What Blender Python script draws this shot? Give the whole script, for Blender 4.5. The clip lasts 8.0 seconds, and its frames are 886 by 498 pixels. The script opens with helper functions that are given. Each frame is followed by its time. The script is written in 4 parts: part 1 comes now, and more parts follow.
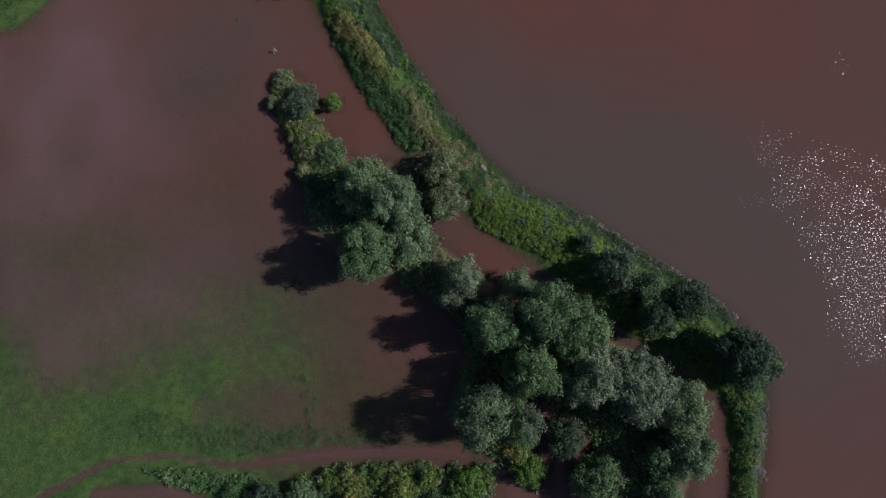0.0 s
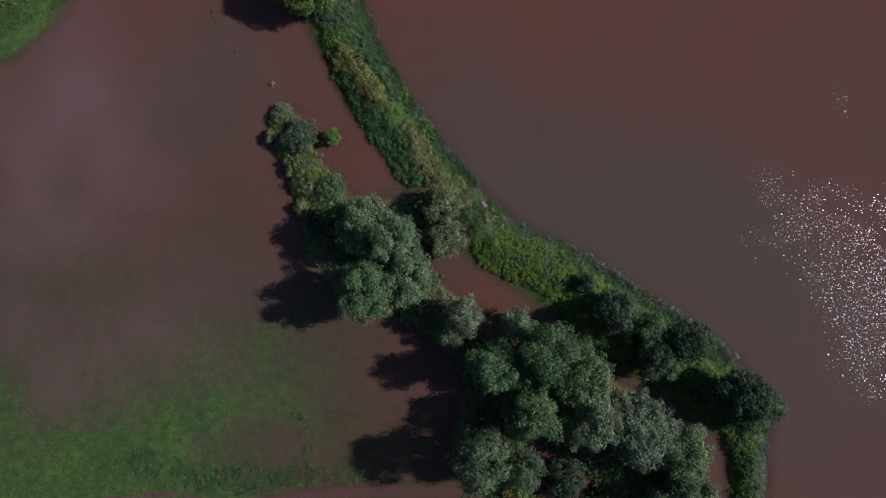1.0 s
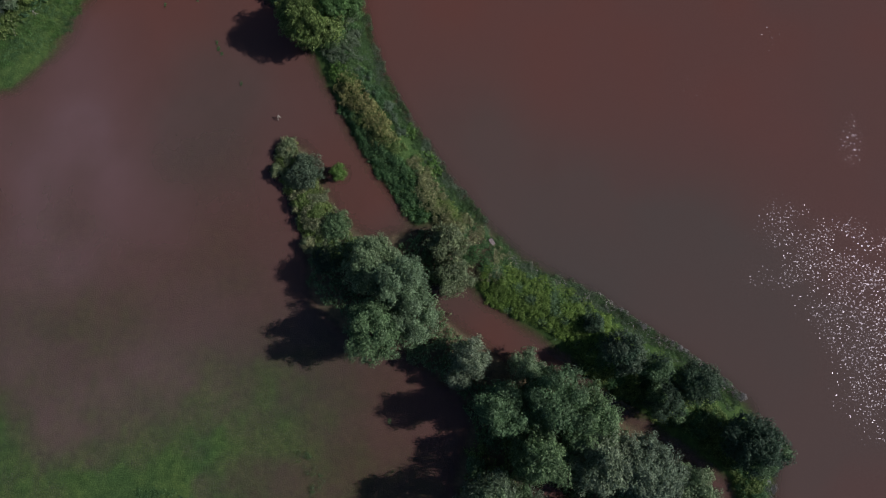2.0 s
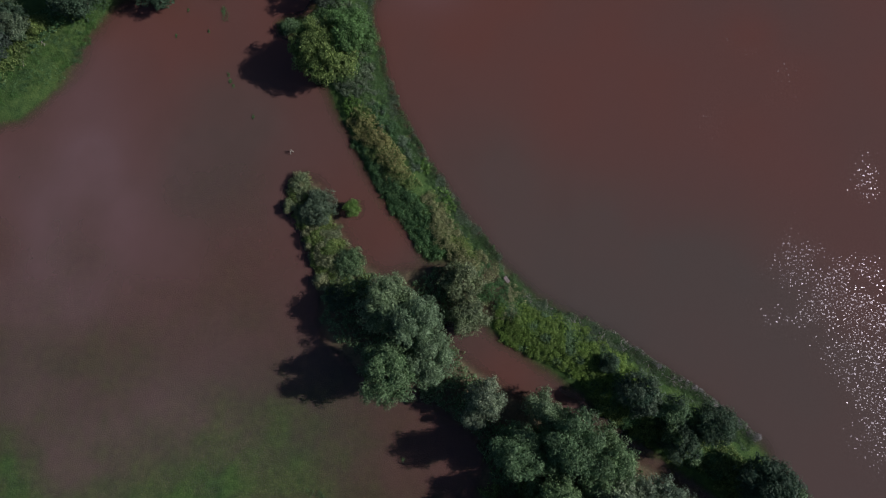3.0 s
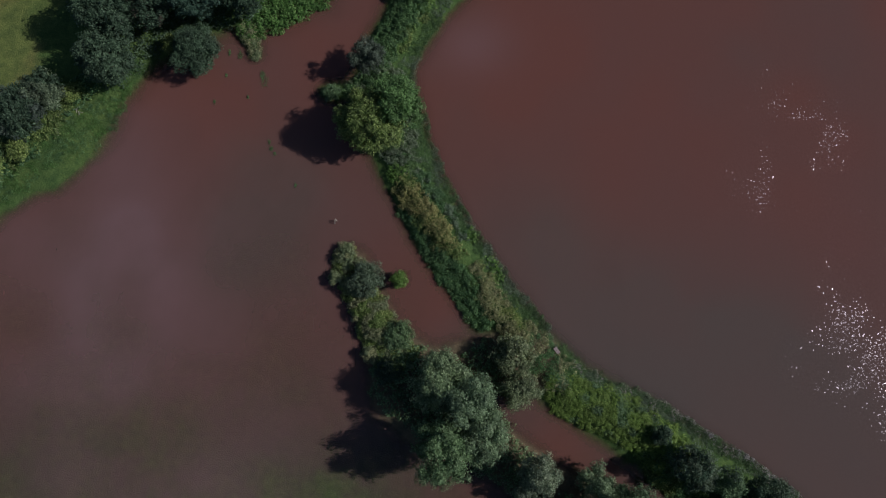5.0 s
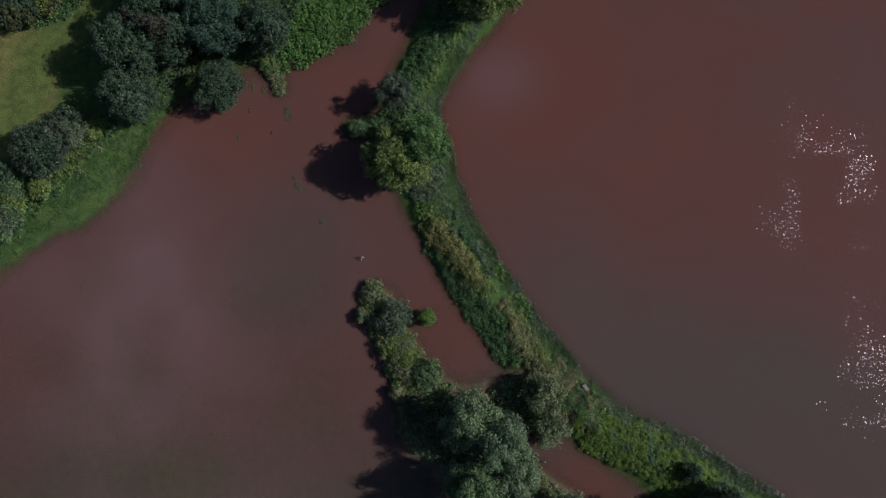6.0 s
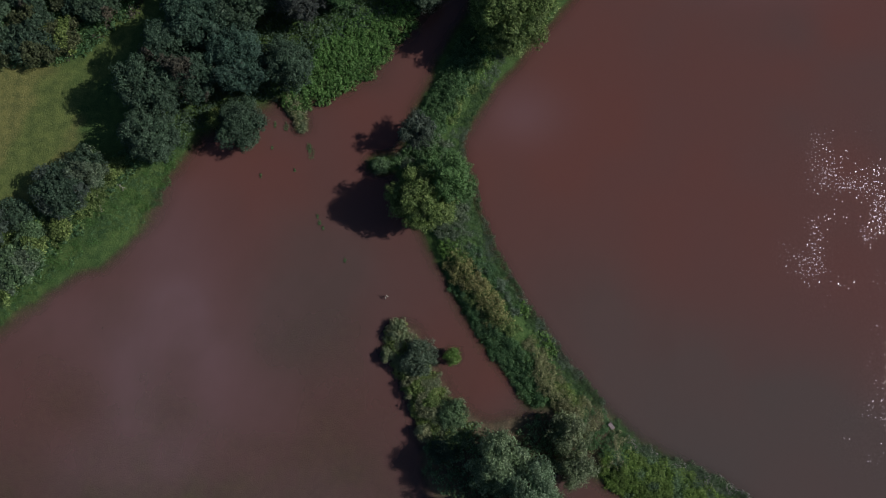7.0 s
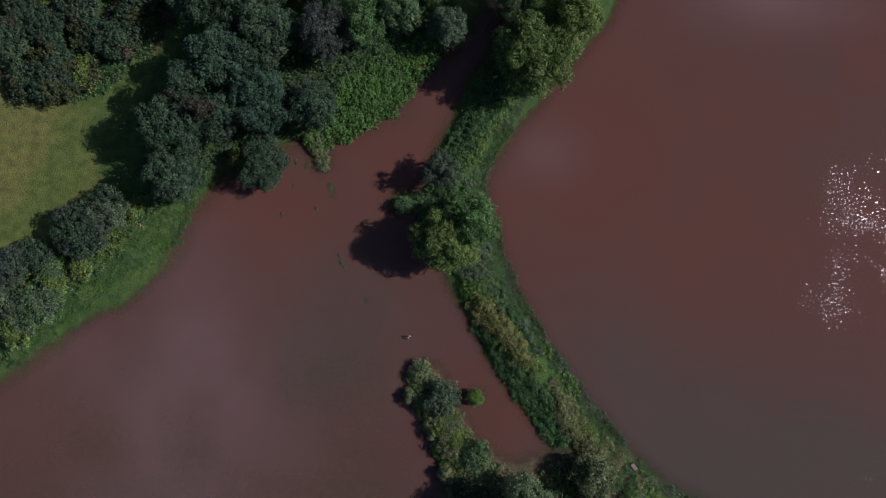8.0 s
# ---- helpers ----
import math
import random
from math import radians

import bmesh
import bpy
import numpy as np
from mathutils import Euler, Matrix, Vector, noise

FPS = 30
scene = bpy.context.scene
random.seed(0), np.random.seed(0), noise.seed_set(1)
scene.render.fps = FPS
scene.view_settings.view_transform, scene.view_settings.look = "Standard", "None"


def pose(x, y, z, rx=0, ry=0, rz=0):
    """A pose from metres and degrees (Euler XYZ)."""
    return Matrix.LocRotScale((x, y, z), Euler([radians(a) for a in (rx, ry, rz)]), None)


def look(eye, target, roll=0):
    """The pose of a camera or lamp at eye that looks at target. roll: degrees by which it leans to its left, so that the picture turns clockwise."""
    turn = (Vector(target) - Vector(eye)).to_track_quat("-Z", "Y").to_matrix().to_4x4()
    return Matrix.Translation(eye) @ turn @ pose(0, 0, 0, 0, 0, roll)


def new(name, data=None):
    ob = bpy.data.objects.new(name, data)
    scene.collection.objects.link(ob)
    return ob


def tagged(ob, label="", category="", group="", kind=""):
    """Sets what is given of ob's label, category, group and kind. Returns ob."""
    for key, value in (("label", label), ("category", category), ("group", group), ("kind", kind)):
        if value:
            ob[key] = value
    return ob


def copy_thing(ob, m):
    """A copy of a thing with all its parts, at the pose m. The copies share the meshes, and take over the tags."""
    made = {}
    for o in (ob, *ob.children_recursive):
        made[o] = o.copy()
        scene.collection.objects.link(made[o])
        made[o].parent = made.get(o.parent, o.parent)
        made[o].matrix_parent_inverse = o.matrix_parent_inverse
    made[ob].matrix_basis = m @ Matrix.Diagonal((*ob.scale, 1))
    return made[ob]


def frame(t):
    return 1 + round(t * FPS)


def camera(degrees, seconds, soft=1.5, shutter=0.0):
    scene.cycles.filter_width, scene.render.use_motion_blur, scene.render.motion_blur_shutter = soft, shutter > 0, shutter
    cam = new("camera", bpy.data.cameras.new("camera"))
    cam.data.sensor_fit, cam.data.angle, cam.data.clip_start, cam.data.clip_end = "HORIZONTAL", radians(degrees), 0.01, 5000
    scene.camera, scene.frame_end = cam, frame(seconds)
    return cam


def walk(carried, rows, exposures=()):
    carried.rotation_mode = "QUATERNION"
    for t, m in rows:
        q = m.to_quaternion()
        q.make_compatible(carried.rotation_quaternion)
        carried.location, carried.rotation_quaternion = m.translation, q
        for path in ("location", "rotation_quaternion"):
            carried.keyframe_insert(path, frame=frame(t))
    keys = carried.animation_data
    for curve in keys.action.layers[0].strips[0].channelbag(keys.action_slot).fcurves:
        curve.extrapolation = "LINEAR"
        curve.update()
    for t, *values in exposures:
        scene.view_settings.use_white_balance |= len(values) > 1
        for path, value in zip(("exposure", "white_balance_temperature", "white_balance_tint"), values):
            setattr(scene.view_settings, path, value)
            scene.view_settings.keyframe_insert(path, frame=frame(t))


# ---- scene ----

# ---------------------------------------------------------------- camera
cam = camera(73.0, 8.0, soft=1.1)
EYE = 74.78
# seconds, x, y, tilt forward, lean to the right, turn
ROWS = [
    (0.0, 3.346, -8.544, 6.407, -2.318, 0.36),
    (0.5, 3.131, -5.982, 6.21, -2.12, 0.486),
    (1.0, 2.831, -3.34, 6.013, -1.922, 0.60),
    (1.5, 2.214, -0.729, 5.817, -1.724, 0.70),
    (3.0, -0.997, 7.028, 5.227, -1.13, 1.13),
    (3.5, -2.533, 9.478, 5.03, -0.932, 1.07),
    (4.0, -4.291, 11.878, 4.833, -0.734, 0.88),
    (4.5, -6.207, 14.279, 4.636, -0.536, 0.68),
    (6.0, -12.202, 21.795, 4.046, 0.059, 0.17),
    (6.5, -14.061, 24.417, 3.849, 0.257, 0.04),
    (7.0, -15.773, 27.08, 3.653, 0.455, -0.03),
    (7.5, -17.447, 29.865, 3.456, 0.653, -0.03),
    (8.0, -19.1, 32.541, 3.259, 0.851, 0.08),
]
EXPOSURE = -0.6
walk(cam, [(t, pose(x, y, EYE, a, 0, w) @ pose(0, 0, 0, 0, -r, 0)) for t, x, y, a, r, w in ROWS],
     exposures=[(0.0, EXPOSURE), (4.0, EXPOSURE - 0.14), (6.5, EXPOSURE - 0.16), (8.0, EXPOSURE - 0.08)])

# ---------------------------------------------------------------- light
SUN_AZ, SUN_EL = 6.0, 34.5   # degrees from +x towards +y, and above the horizon
sun_dir = Vector((math.cos(radians(SUN_AZ)) * math.cos(radians(SUN_EL)), math.sin(radians(SUN_AZ)) * math.cos(radians(SUN_EL)), math.sin(radians(SUN_EL))))
world = bpy.data.worlds.new("sky")
scene.world = world
world.use_nodes = True
wn, wl = world.node_tree.nodes, world.node_tree.links
sky = wn.new("ShaderNodeTexSky")
sky.sky_type, sky.sun_disc = "NISHITA", False
sky.sun_elevation, sky.sun_rotation = radians(SUN_EL), radians(90 - SUN_AZ)
sky.ozone_density = 4.0
wn["Background"].inputs["Strength"].default_value = 0.067
wl.new(sky.outputs[0], wn["Background"].inputs["Color"])
sun_data = bpy.data.lights.new("sun", "SUN")
sun_data.energy, sun_data.angle, sun_data.color = 5.0, radians(0.55), (1.0, 0.965, 0.95)
sun = new("sun", sun_data)
sun.matrix_world = look(sun_dir * 200, (0, 0, 0))

# ---------------------------------------------------------------- materials
def material(name):
    m = bpy.data.materials.new(name)
    m.use_nodes = True
    return m, m.node_tree.nodes, m.node_tree.links


def ramp(nodes, stops):
    r = nodes.new("ShaderNodeValToRGB")
    el = r.color_ramp.elements
    while len(el) < len(stops):
        el.new(0.5)
    for e, (p, c) in zip(el, stops):
        e.position, e.color = p, (*c, 1)
    return r


def noise_node(nodes, links, scale, detail=4.0, rough=0.55, coords=None, kind="Object"):
    n = nodes.new("ShaderNodeTexNoise")
    n.inputs["Scale"].default_value, n.inputs["Detail"].default_value, n.inputs["Roughness"].default_value = scale, detail, rough
    if coords is None:
        tc = nodes.new("ShaderNodeTexCoord")
        coords = tc.outputs[kind]
    links.new(coords, n.inputs["Vector"])
    return n


def mix_colour(nodes, links, fac, a, b, blend="MIX"):
    m = nodes.new("ShaderNodeMix")
    m.data_type, m.blend_type = "RGBA", blend
    for sock, v in ((m.inputs[0], fac), (m.inputs[6], a), (m.inputs[7], b)):
        if isinstance(v, (int, float)):
            sock.default_value = v
        elif isinstance(v, tuple):
            sock.default_value = (*v, 1)
        else:
            links.new(v, sock)
    return m.outputs[2]


def leaf_material(name, stops, patch=0.25, translucent=0.22):
    """Foliage: each leaf takes its own tone, patches of the crown drift lighter and darker."""
    m, n, l = material(name)
    geo = n.new("ShaderNodeNewGeometry")
    mid = stops[1][1]
    r = ramp(n, [(p, tuple(m_ + (c_ - m_) * 0.6 for c_, m_ in zip(c, mid))) for p, c in stops])
    l.new(geo.outputs["Random Per Island"], r.inputs[0])
    nz = noise_node(n, l, 0.45, 3.0)
    tone = ramp(n, [(0.35, (1 - patch,) * 3), (0.65, (1 + patch * 0.6, 1 + patch * 0.7, 1 + patch * 0.3))])
    l.new(nz.outputs[0], tone.inputs[0])
    info = n.new("ShaderNodeObjectInfo")
    own = ramp(n, [(0.0, (0.91, 0.9, 0.93)), (1.0, (1.18, 1.08, 1.03))])
    l.new(info.outputs["Random"], own.inputs[0])
    c = mix_colour(n, l, 1.0, mix_colour(n, l, 1.0, r.outputs[0], tone.outputs[0], "MULTIPLY"), own.outputs[0], "MULTIPLY")
    veins = noise_node(n, l, 9.0, 3.0, 0.7)
    fleck = ramp(n, [(0.36, (0.78, 0.8, 0.8)), (0.5, (1.0, 1.0, 1.0)), (0.66, (1.28, 1.24, 1.22))])
    l.new(veins.outputs[0], fleck.inputs[0])
    c = mix_colour(n, l, 1.0, c, fleck.outputs[0], "MULTIPLY")
    b = n["Principled BSDF"]
    l.new(c, b.inputs["Base Color"])
    b.inputs["Roughness"].default_value = 0.58
    b.inputs["Specular IOR Level"].default_value = 0.25
    tr = n.new("ShaderNodeBsdfTranslucent")
    l.new(c, tr.inputs["Color"])
    mx = n.new("ShaderNodeMixShader")
    mx.inputs[0].default_value = translucent
    l.new(b.outputs[0], mx.inputs[1])
    l.new(tr.outputs[0], mx.inputs[2])
    l.new(mx.outputs[0], n["Material Output"].inputs[0])
    return m


def bark_material(name, a, b_):
    m, n, l = material(name)
    nz = noise_node(n, l, 6.0, 6.0, 0.65)
    r = ramp(n, [(0.3, a), (0.7, b_)])
    l.new(nz.outputs[0], r.inputs[0])
    l.new(r.outputs[0], n["Principled BSDF"].inputs["Base Color"])
    n["Principled BSDF"].inputs["Roughness"].default_value = 0.9
    bump = n.new("ShaderNodeBump")
    bump.inputs["Strength"].default_value, bump.inputs["Distance"].default_value = 0.6, 0.03
    l.new(nz.outputs[0], bump.inputs["Height"])
    l.new(bump.outputs[0], n["Principled BSDF"].inputs["Normal"])
    return m


BARK = bark_material("bark", (0.05, 0.04, 0.03), (0.16, 0.13, 0.1))
DEADWOOD = bark_material("dead_wood", (0.3, 0.27, 0.23), (0.5, 0.46, 0.4))
LEAF = {
    "willow": leaf_material("willow_leaves", [(0.0, (0.047, 0.082, 0.048)), (0.55, (0.150, 0.231, 0.128)), (1.0, (0.403, 0.560, 0.358))]),
    "silver": leaf_material("silver_willow_leaves", [(0.0, (0.060, 0.088, 0.062)), (0.55, (0.170, 0.235, 0.165)), (1.0, (0.420, 0.540, 0.400))]),
    "sallow": leaf_material("sallow_leaves", [(0.0, (0.06, 0.085, 0.045)), (0.55, (0.175, 0.23, 0.125)), (1.0, (0.44, 0.54, 0.33))]),
    "green": leaf_material("green_leaves", [(0.0, (0.036, 0.072, 0.036)), (0.6, (0.118, 0.208, 0.100)), (1.0, (0.333, 0.494, 0.287))]),
    "olive": leaf_material("olive_leaves", [(0.0, (0.039, 0.075, 0.019)), (0.6, (0.139, 0.211, 0.065)), (1.0, (0.408, 0.527, 0.196))]),
    "ash": leaf_material("ash_leaves", [(0.0, (0.042, 0.081, 0.020)), (0.6, (0.149, 0.226, 0.070)), (1.0, (0.437, 0.566, 0.210))]),
    "scrub": leaf_material("scrub_leaves", [(0.0, (0.026, 0.036, 0.018)), (0.6, (0.076, 0.098, 0.047)), (1.0, (0.2, 0.24, 0.12))]),
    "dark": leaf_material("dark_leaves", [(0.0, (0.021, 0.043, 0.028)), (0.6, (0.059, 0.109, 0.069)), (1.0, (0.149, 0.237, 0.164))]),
    "teal": leaf_material("oak_leaves", [(0.0, (0.020, 0.048, 0.035)), (0.6, (0.059, 0.118, 0.084)), (1.0, (0.140, 0.239, 0.183))]),
    "plum": leaf_material("dusky_leaves", [(0.0, (0.020, 0.028, 0.028)), (0.6, (0.058, 0.074, 0.070)), (1.0, (0.140, 0.164, 0.158))]),
    "blue": leaf_material("blue_green_leaves", [(0.0, (0.025, 0.043, 0.034)), (0.6, (0.072, 0.106, 0.085)), (1.0, (0.170, 0.230, 0.187))]),
    "brownish": leaf_material("brownish_leaves", [(0.0, (0.031, 0.034, 0.024)), (0.6, (0.088, 0.085, 0.064)), (1.0, (0.210, 0.188, 0.152))]),
    "grey": leaf_material("grey_green_leaves", [(0.0, (0.041, 0.064, 0.041)), (0.6, (0.112, 0.164, 0.106)), (1.0, (0.292, 0.395, 0.281))]),
    "lime": leaf_material("lime_leaves", [(0.0, (0.033, 0.081, 0.016)), (0.6, (0.115, 0.235, 0.052)), (1.0, (0.342, 0.523, 0.193))]),
    "nettle": leaf_material("nettle_leaves", [(0.0, (0.025, 0.063, 0.028)), (0.6, (0.078, 0.174, 0.071)), (1.0, (0.234, 0.389, 0.183))]),
    "tan": leaf_material("dry_stalks", [(0.0, (0.066, 0.076, 0.024)), (0.45, (0.218, 0.222, 0.085)), (1.0, (0.64, 0.60, 0.27))]),
    "pale": leaf_material("pale_grass", [(0.0, (0.062, 0.089, 0.037)), (0.5, (0.212, 0.245, 0.13)), (1.0, (0.59, 0.60, 0.37))]),
    "scum": leaf_material("bleached_reed", [(0.0, (0.073, 0.081, 0.072)), (0.5, (0.233, 0.238, 0.237)), (1.0, (0.700, 0.679, 0.747))]),
    "ivy": leaf_material("ivy_leaves", [(0.0, (0.035, 0.094, 0.024)), (0.5, (0.078, 0.189, 0.048)), (1.0, (0.188, 0.328, 0.120))], 0.15),
    "turf": leaf_material("wet_turf", [(0.0, (0.037, 0.083, 0.033)), (0.55, (0.070, 0.140, 0.053)), (1.0, (0.138, 0.225, 0.100))]),
    "maple": leaf_material("maple_leaves", [(0.0, (0.034, 0.08, 0.03)), (0.55, (0.088, 0.19, 0.068)), (1.0, (0.2, 0.36, 0.15))]),
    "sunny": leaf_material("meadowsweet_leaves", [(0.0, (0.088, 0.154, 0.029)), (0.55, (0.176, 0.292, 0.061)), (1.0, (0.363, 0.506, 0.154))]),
}

# ---------------------------------------------------------------- lie of the land
# Strips of raised ground: x, y, half width along a centre line; then crest height and side slope.
DYKE = [(70, 230, 6), (30, 130, 5), (4, 78, 4.5), (-1, 69, 4.5), (-6, 63, 4.4), (-10.4, 57.0, 4.0), (-13.5, 51.8, 3.4), (-16.0, 47, 3.0), (-16.8, 42.5, 4.0), (-15.3, 37.5, 3.7), (-12.3, 30.4, 3.2),
        (-9.3, 24.9, 3.2), (-5.4, 19.4, 3.1), (-1.9, 14.6, 3.1), (1.6, 10.6, 2.8), (7, 5, 3.0), (12.5, 2.3, 3.3), (17.5, -0.8, 3.6), (22.5, -4.5, 4.0),
        (27, -7.5, 4.0), (33, -12, 3.8), (36.6, -17, 2.4), (36.9, -22, 1.7), (36.2, -29, 1.3), (36, -60, 1.6), (30, -240, 5)]
SPUR = [(-23.5, 42.6, 0.7), (-17, 43.5, 1.6)]
SPIT = [(-20.1, 20, 2.0), (-18.3, 17, 1.6), (-16.4, 12.0, 2.1), (-12.4, 5.6, 5.0), (-8, 1, 4.6), (-3, -1, 2.6), (2, -5, 2.8), (7.5, -9, 3.3), (13, -12, 4.6), (19, -16, 4.9), (25, -20.5, 5.8), (24, -30, 5.0), (22, -60, 6.0), (16, -240, 9)]
SPIT_LINK = [(-9, 7, 3.2), (-3.5, 8.2, 2.8), (2, 9, 2.8)]
SPIT_WEST = [(8, -12, 4), (5.5, -19, 4), (7, -24.5, 3.0)]
SHRUB_ISLET = [(-14.2, 18.6, 0.2), (-13.9, 18.6, 0.2)]
REED_SPIT = [(-34.2, 51.0, 0.9), (-33.2, 47.6, 0.45)]
PATH = [(-60, -40, 0.9), (-47.9, -30.6, 0.6), (-40.3, -26.7, 0.45), (-33.2, -26.1, 0.35), (-24.7, -27.1, 0.4), (-15, -25.6, 0.7), (-5.3, -25.0, 0.8), (4.5, -25.0, 0.5)]
POOL = [(-42, -31, 1.2), (-33, -30.3, 1.3), (-29, -32, 1.5)]
POND = [(9.5, -29.5, 1.6), (12, -33, 2.5)]
# Shore of the north-western meadow; land lies north-west of it.
SHORE = [(-160, -30), (-100, 2), (-72.2, 21.2), (-65.5, 26.2), (-61.5, 29.3), (-57.7, 29.9), (-55.2, 32.5), (-52, 36.8), (-50.6, 40.5), (-48, 43.8), (-46.3, 46.6), (-37.8, 51.0), (-35.8, 51.8), (-33.8, 50.4), (-28.6, 52.6), (-25.1, 54.4), (-21.2, 60.0),
         (-15.2, 65.8), (-9, 76), (-2, 100), (10, 160)]


def strip_inside(x, y, strip):
    """How far inside a strip each point lies, in metres (negative outside)."""
    best = np.full(x.shape, -1e9)
    for (ax, ay, aw), (bx, by, bw) in zip(strip, strip[1:]):
        dx, dy = bx - ax, by - ay
        u = np.clip(((x - ax) * dx + (y - ay) * dy) / (dx * dx + dy * dy), 0, 1)
        best = np.maximum(best, aw + (bw - aw) * u - np.hypot(x - ax - u * dx, y - ay - u * dy))
    return best


def shore_inside(x, y):
    """Distance behind the north-western shore (negative over the water)."""
    best, side = np.full(x.shape, 1e9), np.ones(x.shape)
    for (ax, ay), (bx, by) in zip(SHORE, SHORE[1:]):
        dx, dy = bx - ax, by - ay
        u = np.clip(((x - ax) * dx + (y - ay) * dy) / (dx * dx + dy * dy), 0, 1)
        d = np.hypot(x - ax - u * dx, y - ay - u * dy)
        s = np.where(dx * (y - ay) - dy * (x - ax) > 0, 1.0, -1.0)
        side = np.where(d < best - 1e-9, s, side)
        best = np.minimum(best, d)
    return best * side


def smooth_noise(x, y, scale, seed):
    """Cheap smooth value noise in 0..1."""
    rng = np.random.RandomState(seed)
    tab = rng.rand(64, 64)
    fx, fy = x / scale, y / scale
    ix, iy = np.floor(fx).astype(int), np.floor(fy).astype(int)
    u, v = fx - ix, fy - iy
    u, v = u * u * (3 - 2 * u), v * v * (3 - 2 * v)
    a, b = tab[ix % 64, iy % 64], tab[(ix + 1) % 64, iy % 64]
    c, d = tab[ix % 64, (iy + 1) % 64], tab[(ix + 1) % 64, (iy + 1) % 64]
    return (a * (1 - u) + b * u) * (1 - v) + (c * (1 - u) + d * u) * v


def ground_height(x, y):
    x, y = np.asarray(x, float), np.asarray(y, float)
    wob = (smooth_noise(x, y, 3.1, 1) - 0.5) * 0.9 + (smooth_noise(x, y, 0.9, 2) - 0.5) * 0.35
    z = np.full(x.shape, -1.3)
    for strip, top, slope in ((DYKE, 0.9, 0.32), (SPUR, 0.3, 0.4), (SPIT, 0.7, 0.3), (SPIT_LINK, 0.5, 0.3), (SPIT_WEST, 0.5, 0.3), (SHRUB_ISLET, 0.2, 0.4), (REED_SPIT, 0.15, 0.4)):
        e = strip_inside(x, y, strip) + wob * 0.6
        z = np.maximum(z, np.clip(e * slope, -1.4, top))
    e = shore_inside(x, y) + wob * 1.2
    z = np.maximum(z, np.clip(e * 0.2, -1.4, 1.2))
    # the drowned pasture in the south-west rises gently to the south
    field = -0.02 + (-23.5 - y) * 0.0095 + (smooth_noise(x, y, 7.0, 3) - 0.5) * 0.2 + (smooth_noise(x, y, 2.0, 4) - 0.5) * 0.08 - np.clip((x + 22) / 30, 0, 1) * 0.3
    field = np.minimum(field, 0.22)
    field = np.where(x > 14, -1.3, field)
    field = np.maximum(field, -0.75)
    carve = np.maximum(np.maximum(strip_inside(x, y, PATH), strip_inside(x, y, POOL)), strip_inside(x, y, POND)) + wob * 0.25
    field = field - np.clip(carve + 0.1, 0, 0.8) * 0.6
    z = np.maximum(z, np.where(carve > 0, np.minimum(field, -0.1), field))
    # dry country all round, far off
    far = np.hypot(x - 10, y - 20)
    z = np.maximum(z, np.clip((far - 260) * 0.02, -1.3, 4))
    return z + (smooth_noise(x, y, 0.7, 5) - 0.5) * 0.06


def mesh_from(name, verts, faces, mat, smooth=False):
    me = bpy.data.meshes.new(name)
    me.from_pydata(verts, [], faces)
    me.materials.append(mat)
    if smooth:
        me.polygons.foreach_set("use_smooth", np.ones(len(me.polygons), bool))
    me.update()
    return me


def sheet(xs, ys, zfun):
    gx, gy = np.meshgrid(xs, ys)
    z = zfun(gx.ravel(), gy.ravel())
    v = np.stack([gx.ravel(), gy.ravel(), z], 1)
    nx = len(xs)
    i = (np.arange(len(ys) - 1)[:, None] * nx + np.arange(nx - 1)[None, :]).ravel()
    return v, np.stack([i, i + 1, i + nx + 1, i + nx], 1)


def axis(lo, hi, step):
    near = np.arange(lo, hi + step / 2, step)
    out = np.array([3, 8, 16, 30, 60, 110, 200, 400, 900, 2500])
    return np.concatenate([(lo - out)[::-1], near, hi + out])


